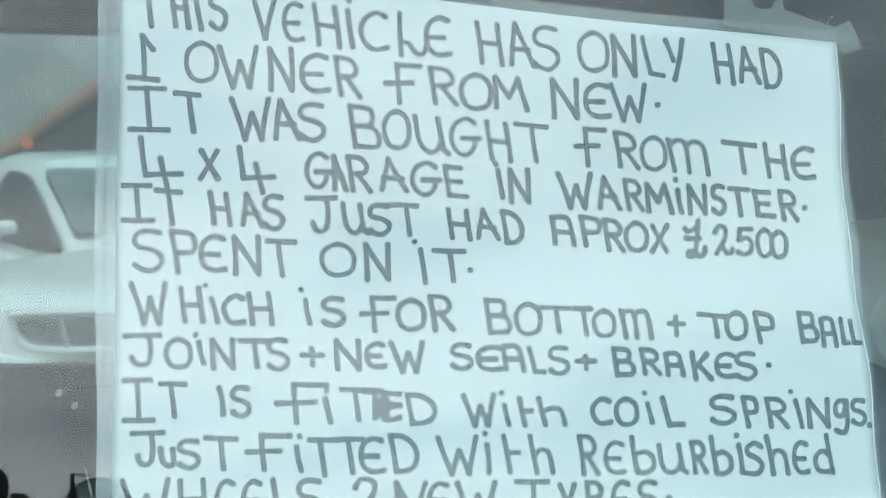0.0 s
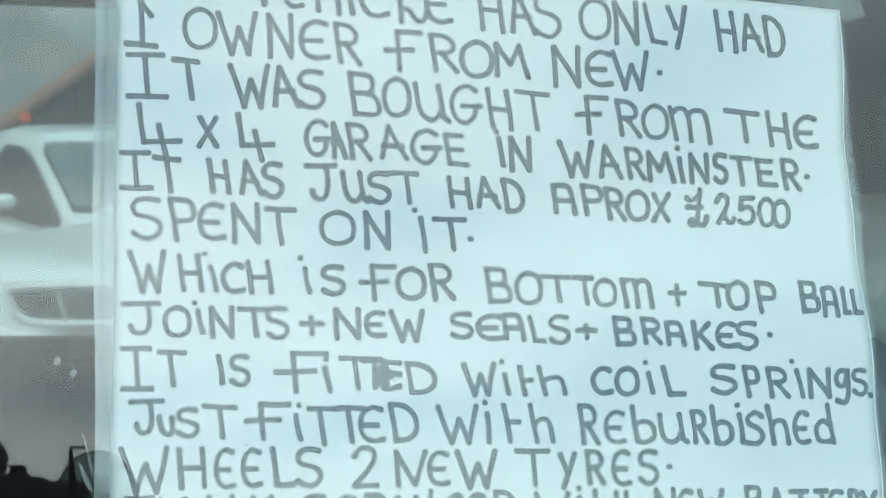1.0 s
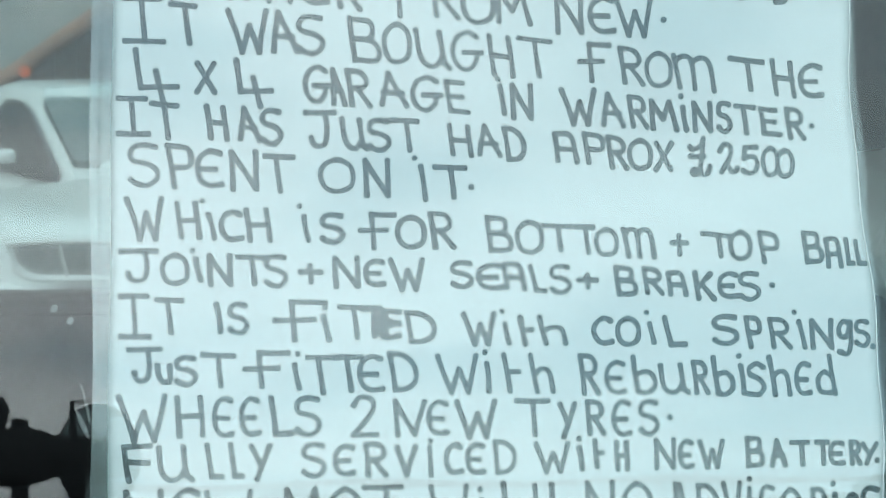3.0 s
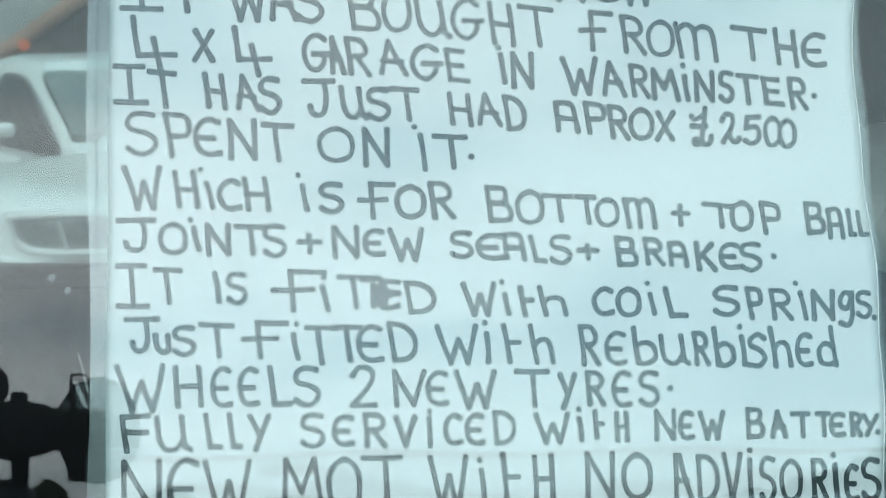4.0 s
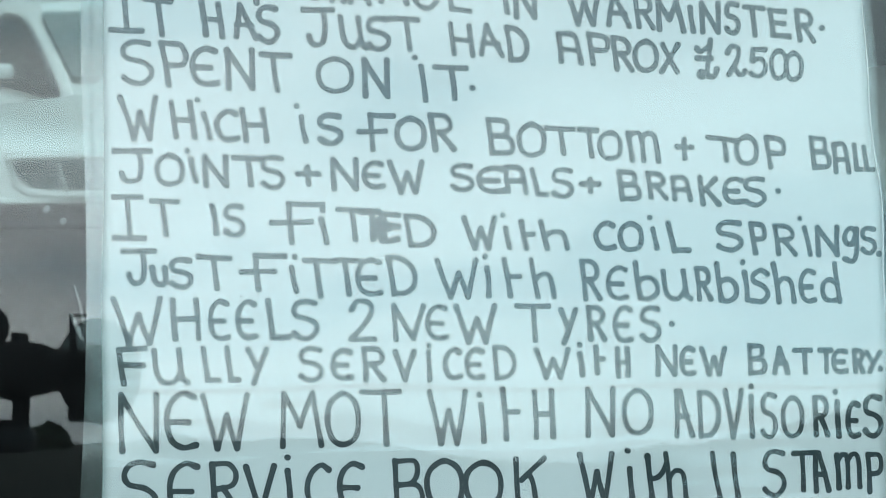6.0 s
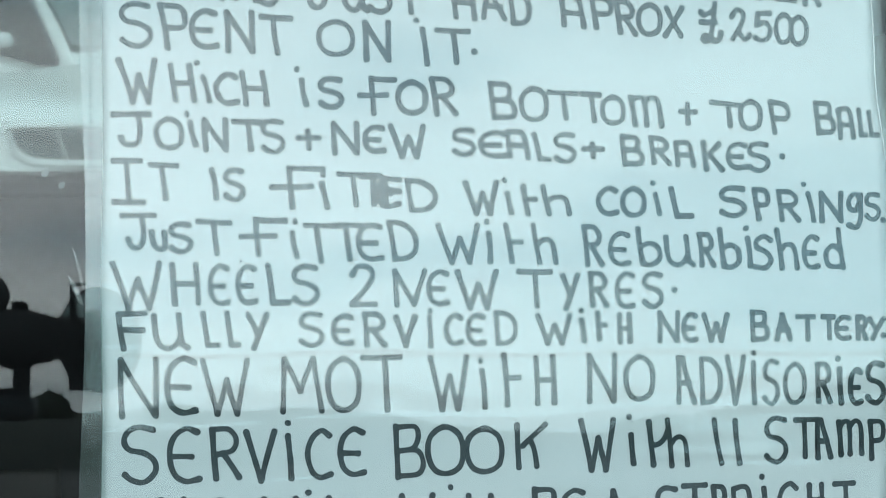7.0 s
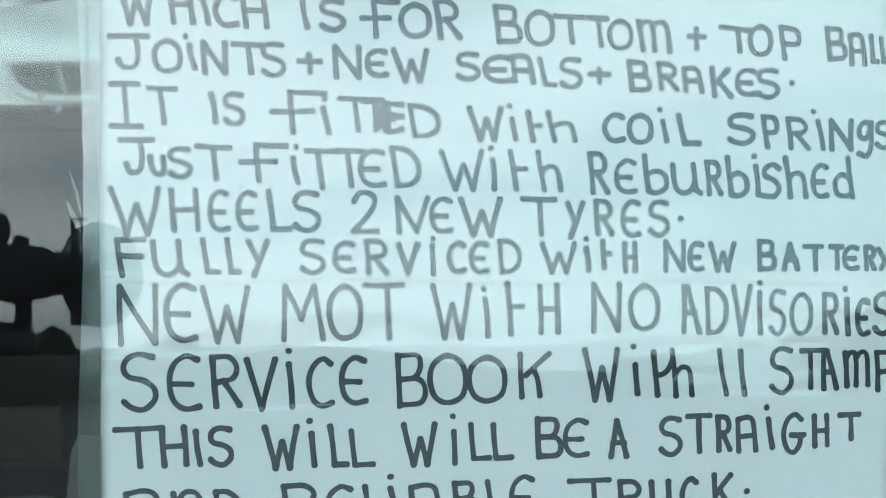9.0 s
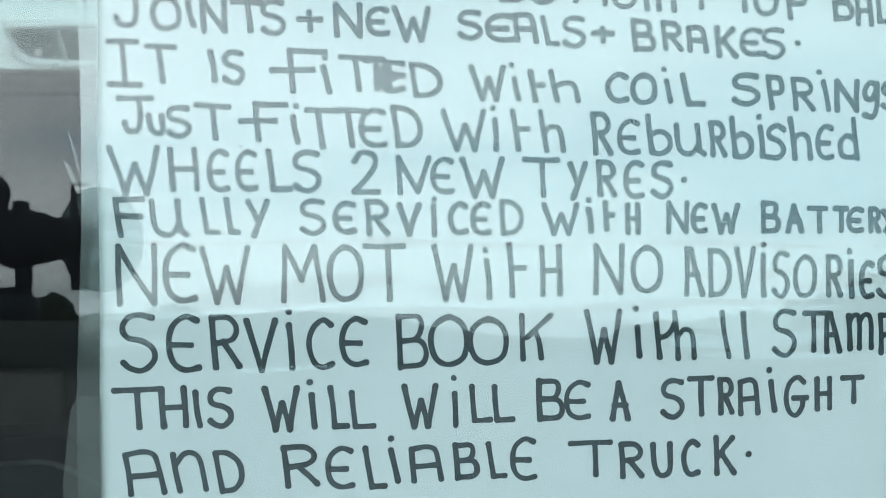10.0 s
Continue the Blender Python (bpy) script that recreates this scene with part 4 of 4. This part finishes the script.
# ---- dried splashes on the glass ----
for u, v, r in ((-0.0157, 0.0076, 1.0), (-0.0117, 0.0044, 0.9), (0.1204, 0.1124, 0.3), (0.1216, 0.1121, 0.3), (0.1955, 0.1112, 0.32), (0.1990, 0.1121, 0.42), (0.1977, 0.1104, 0.40)):
    bm = bmesh.new()
    bmesh.ops.create_icosphere(bm, subdivisions=2, radius=1, matrix=Matrix.LocRotScale(None, Euler((0, 0.5, 0)), (0.00095 * r, 0.0001, 0.0012 * r)))
    s = tagged(part("dried_splash", bm, M_DUST, smooth=True), "small pale dried splash on the window glass", "splash", "splashes on the glass")
    s.matrix_world = GLASS @ Matrix.Translation((u, -0.0017, v))

# ---- white cars parked beyond the truck ----
def car_ring(y, w, low, high, crown):
    """A section across the car: sills, rounded shoulders and a crowned top."""
    pts = []
    for k in range(17):
        a = math.pi * k / 16
        pts.append((-w * math.copysign(abs(math.cos(a)) ** 0.55, math.cos(a)), y, high - crown + crown * math.sin(a) ** 0.7 if 0 < k < 16 else high - crown))
    return [(-w * 0.97, y, low)] + pts + [(w * 0.97, y, low)]


def rounded(quad, r=0.22, n=5):
    """A four-cornered outline with its corners rounded off."""
    out = []
    for i in range(4):
        p, c, q = quad[i - 1], quad[i], quad[(i + 1) % 4]
        a, b = c.lerp(p, r), c.lerp(q, r)
        for k in range(n + 1):
            t = k / n
            out.append(a.lerp(c, t).lerp(c.lerp(b, t), t))
    return out


def glazing(name, quad, lift, owner, r, material):
    q = [Vector(p) for p in quad]
    nrm = (q[1] - q[0]).cross(q[3] - q[0]).normalized()
    bm = bmesh.new()
    f = bm.faces.new([bm.verts.new(p + nrm * lift) for p in rounded(q, r)])
    ext = bmesh.ops.extrude_face_region(bm, geom=[f])
    bmesh.ops.translate(bm, vec=-nrm * (abs(lift) * 2), verts=[g for g in ext["geom"] if isinstance(g, bmesh.types.BMVert)])
    bmesh.ops.recalc_face_normals(bm, faces=bm.faces[:])
    part(name, bm, material, owner, "dark car window glass" if material == M_CARGLASS else "windscreen glass with the sky's reflection in its grey-green colour")


# the lamp's outline: its outer end is cut back below
LAMP = [(p.x, p.y) for p in smooth_line([Vector(p) for p in ((-0.188, 0.040), (-0.176, 0.004), (-0.146, -0.026), (-0.100, -0.043), (0.05, -0.044), (0.20, -0.036), (0.235, 0.0), (0.225, 0.058), (0.10, 0.064), (-0.04, 0.060), (-0.170, 0.052), (-0.188, 0.040))], 4)[:-1]]


def make_car(m, nose, top, belt, lift, bonnet, mirror_at, rake, cowl, label):
    """A white car, nose towards its own -y. nose: from its middle to its front; top: the roof's height; belt: the foot of the windows; lift: how much higher it rides; bonnet: its height at the nose and at the windscreen; rake: how much further forward the windscreen's foot stands; cowl: how much higher the windscreen begins than the side windows."""
    car = thing("car", m, label, "car", "white cars parked in the yard")
    d, r = nose - 2.2, 0.31 + 0.3 * lift
    h0, h1 = bonnet
    rings = [car_ring(y, w, 0.30 + lift * 0.6, h, c) for y, w, h, c in ((-2.24 - d, 0.60, h0 - 0.05, 0.10), (-2.16 - d, 0.74, h0, 0.11), (-1.86 - d, 0.84, h0 + 0.25 * (h1 - h0), 0.13), (-1.4, 0.87, h0 + 0.7 * (h1 - h0), 0.13), (-0.95, 0.88, h1, 0.12), (0.6, 0.89, belt + 0.01, 0.10), (1.6, 0.86, belt, 0.12), (2.0, 0.74, belt - 0.06, 0.14))]
    part("body", loft(rings), M_WHITE, car, smooth=True)
    z0, z1 = belt, top - 0.09
    zg = z1 - 0.035
    rings = [[(-w, y, z0 - 0.07), (-w * 0.98, y, z0 - 0.03), (-t, y2, z), (-t * 0.95, y2, z + 0.055), (-t * 0.78, y2, z + 0.077), (-t * 0.4, y2, z + 0.085), (0, y2, z + 0.09), (t * 0.4, y2, z + 0.085), (t * 0.78, y2, z + 0.077), (t * 0.95, y2, z + 0.055), (t, y2, z), (w * 0.98, y, z0 - 0.03), (w, y, z0 - 0.07)] for y, w, t, y2, z in ((-1.06 - rake, 0.78, 0.62, -0.3 * rake, z1), (-0.2, 0.82, 0.64, 0.3, z1 + 0.01), (0.6, 0.82, 0.63, 0.6, z1 + 0.01), (1.6, 0.74, 0.58, 1.15, z1 - 0.05))]
    part("cabin", loft(rings), M_WHITE, car)
    up = cowl / (zg - z0)
    foot_x, foot_y = 0.74 - 0.11 * up, -1.03 - rake + (0.9 + 0.7 * rake) * up
    glazing("windscreen", ((-foot_x, foot_y, z0 + cowl), (foot_x, foot_y, z0 + cowl), (0.63, -0.13 - 0.3 * rake, zg), (-0.63, -0.13 - 0.3 * rake, zg)), 0.045, car, 0.05, M_SCREEN)
    for s in (-1, 1):
        glazing("side_window", ((s * 0.795, -0.86 - rake, z0), (s * 0.825, 0.50, z0), (s * 0.664, 0.45, zg), (s * 0.662, 0.07 - 0.3 * rake, zg)), 0.020 * -s, car, 0.24, M_CARGLASS)
        mir = part("door_mirror", boxed(-0.062, 0.062, -0.045, 0.045, -0.046, 0.046, bevel=0.040), M_WHITE, car, smooth=True)
        mir.matrix_local = pose(s * 0.96, mirror_at, z0 + 0.085 + 0.6 * cowl)
        for y in (-1.40 - d * 0.8, 1.25):
            wheel = part("wheel", tube(bmesh.new(), (s * 0.70, y, r), (s * 0.895, y, r), r, n=32), M_RUBBER, car)
            part("rim", tube(bmesh.new(), (s * 0.88, y, r), (s * 0.905, y, r), r * 0.65, n=24), M_CHROME, wheel)
        # a large oval lamp unit that wraps the corner, with a pale surround and a centre bar
        lamp = part("headlamp", slab([(s * x, z) for x, z in LAMP], 0.10, 0.008), M_LAMP, car, "unlit oval grey headlamp with a pale surround", smooth=True)
        lamp.matrix_local = pose(s * 0.78, -2.24 - d, h0 - 0.098, 4, 0, s * 45) @ Matrix.Translation((0, -0.03, 0))
        for name, grow, thick, material, ahead in (("lamp_surround", 0.017, 0.014, M_WHITE, 0.004), ("lamp_groove", 0.030, 0.0035, M_BAR, 0.012)):
            ring = [Vector((s * (x + grow * (x / 0.2)), ahead, z + grow * (1 if z > 0 else -1))) for x, z in LAMP]
            bm = bmesh.new()
            for a, b in zip(ring, ring[1:] + ring[:1]):
                tube(bm, a, b, thick, n=8)
            part(name, bm, material, lamp)
        bar = part("lamp_bar", boxed(-0.022, -0.004, -0.008, 0.01, -0.052, 0.066, bevel=0.004), M_BAR, lamp)
        bar.rotation_euler = (0, radians(-14 * s), 0)
    part("grille", boxed(-0.30, 0.30, -2.27 - d, -2.18 - d, h0 - 0.17, h0 - 0.06, bevel=0.02), M_TRIM, car)
    part("bumper", boxed(-0.74, 0.74, -2.31 - d, -2.02 - d, 0.30 + lift * 0.6, 0.545 + lift, bevel=0.05), M_WHITE, car, smooth=True)
    return car


make_car(pose(0.605, 6.76, 0, 0, 0, -50), 2.2, 1.72, 1.08, 0.20, (0.98, 1.03), -0.74, 0.0, 0.0, "tall white parked car with a large oval headlamp")
make_car(pose(-0.83, 9.53, 0, 0, 0, 27), 1.95, 1.37, 0.775, 0.0, (0.74, 0.79), -0.44, 0.17, 0.11, "white parked hatchback standing behind a taller car")

# ---- buildings behind the car ----
shed = thing("building", pose(-2.5, 13.5, 0), "grey rendered building with dark boarded lower wall", "building")
part("wall", boxed(-5.0, 9.0, 0, 0.3, 0, 4.6, bevel=0.01), M_RENDER, shed)
for k in range(24):
    part("board", boxed(-0.30 + 0.2 * k + 0.004, -0.30 + 0.2 * (k + 1) - 0.004, -0.06, -0.002, 0.0, max(1.30, 0.95 + 0.1452 * k), bevel=0.004), M_TIMBER, shed)
part("verge", tube(bmesh.new(), (0.20, -0.10, 1.24), (4.6, -0.10, 4.435), 0.080, n=12), M_ORANGE, shed, "faded orange sloping rail")
part("low_rail", tube(bmesh.new(), (-2.6, -0.10, 1.27), (0.22, -0.10, 1.31), 0.055, n=12), M_ORANGE, shed, "faded orange low rail")
lampo = part("marker_lamp", tube(bmesh.new(), (0, -0.20, 0), (0, -0.12, 0), 0.055, n=20), M_ORANGE_LENS, shed, "round orange marker lamp")
lampo.location = (0.437, 0, 1.345)

# ---- a camera on a tripod, which the glass mirrors ----
rig = thing("tripod_camera", pose(-0.303, -1.922, 1.723), "black video camera with a wide round hood on a tripod", "camera")
K = 0.00089


def ball(x, z, rx, ry, rz):
    bm = bmesh.new()
    bmesh.ops.create_uvsphere(bm, u_segments=36, v_segments=22, radius=1, matrix=Matrix.LocRotScale((x * K, 0, z * K), None, (rx * K, ry * K, rz * K)))
    return bm


part("camera_body", ball(-30, -7, 66, 50, 54), M_BLACK, rig, smooth=True)
part("body_shell", boxed(-120 * K, 30 * K, -40 * K, 40 * K, -50 * K, 38 * K, bevel=0.012), M_BLACK, rig, smooth=True)
part("lens", tube(bmesh.new(), (0, 0, -7 * K), (96 * K, 0, -7 * K), 40 * K, 36 * K, 32), M_BLACK, rig)
part("top_handle", boxed(-40 * K, -12 * K, -12 * K, 12 * K, 30 * K, 60 * K, bevel=0.003), M_BLACK, rig)
part("viewfinder", ball(-68, 70, 24, 26, 34), M_BLACK, rig, smooth=True)
# the round hood: a shallow dish on edge to the glass, with a dark rim
hood_turn = pose(108 * K, -62 * K, -5 * K, 0, 0, -45) @ pose(0, 0, 0, 90, 0, 0)
rings = []
for r, z in ((0.30, 30), (0.55, 26), (0.80, 16), (1.0, 0), (0.985, -3), (0.78, 13), (0.5, 23), (0.28, 27)):
    rings.append([(r * 95 * K * math.cos(k * math.tau / 48), r * 95 * K * math.sin(k * math.tau / 48), -z * K) for k in range(48)])
hood = part("lens_hood", loft(rings, close=True), M_HOOD, rig, "wide smoky grey round lens hood", smooth=True)
hood.matrix_local = hood_turn
bm = bmesh.new()
for k in range(48):
    a0, a1 = k * math.tau / 48, (k + 1) * math.tau / 48
    tube(bm, (95 * K * math.cos(a0), 95 * K * math.sin(a0), 0), (95 * K * math.cos(a1), 95 * K * math.sin(a1), 0), 2.2 * K, n=6)
part("hood_rim", bm, M_BLACK, hood)
bm = bmesh.new()
box(bm, 66 * K, 71 * K, 42 * K, 48 * K, -100 * K, 87 * K)
box(bm, 66 * K, 95 * K, 42 * K, 48 * K, 82 * K, 87 * K)
box(bm, 66 * K, 98 * K, 42 * K, 48 * K, -102 * K, -97 * K)
part("filter_frame", bm, M_BLACK, rig)
part("upper_flap", slab([(x * K, z * K) for x, z in ((66, 86), (71, 86), (83, 11), (66, 18))], 5 * K), M_BLACK, rig).location = (0, 46 * K, 0)
part("lower_flap", slab([(x * K, z * K) for x, z in ((52, -30), (62, -62), (74, -97), (96, -97), (98, -30))], 5 * K), M_BLACK, rig).location = (0, 46 * K, 0)
part("tripod_post", boxed(-35 * K, -7 * K, -12 * K, 12 * K, -113 * K, -45 * K, bevel=0.002), M_BLACK, rig)
part("tripod_plate", boxed(-190 * K, -10 * K, -30 * K, 30 * K, -108 * K, -94 * K, bevel=0.002), M_BLACK, rig)
part("pan_head", boxed(-180 * K, 5 * K, -34 * K, 34 * K, -152 * K, -107 * K, bevel=0.014), M_BLUEBLACK, rig, "blue-black rounded tripod pan head", smooth=True)
for a in (0.9, 3.14, 5.4):
    part("tripod_leg", tube(bmesh.new(), (-170 * K, 0, -150 * K), (-170 * K + 0.34 * math.cos(a), 0.34 * math.sin(a), -1.723), 0.016, 0.011, 12), M_BLACK, rig)
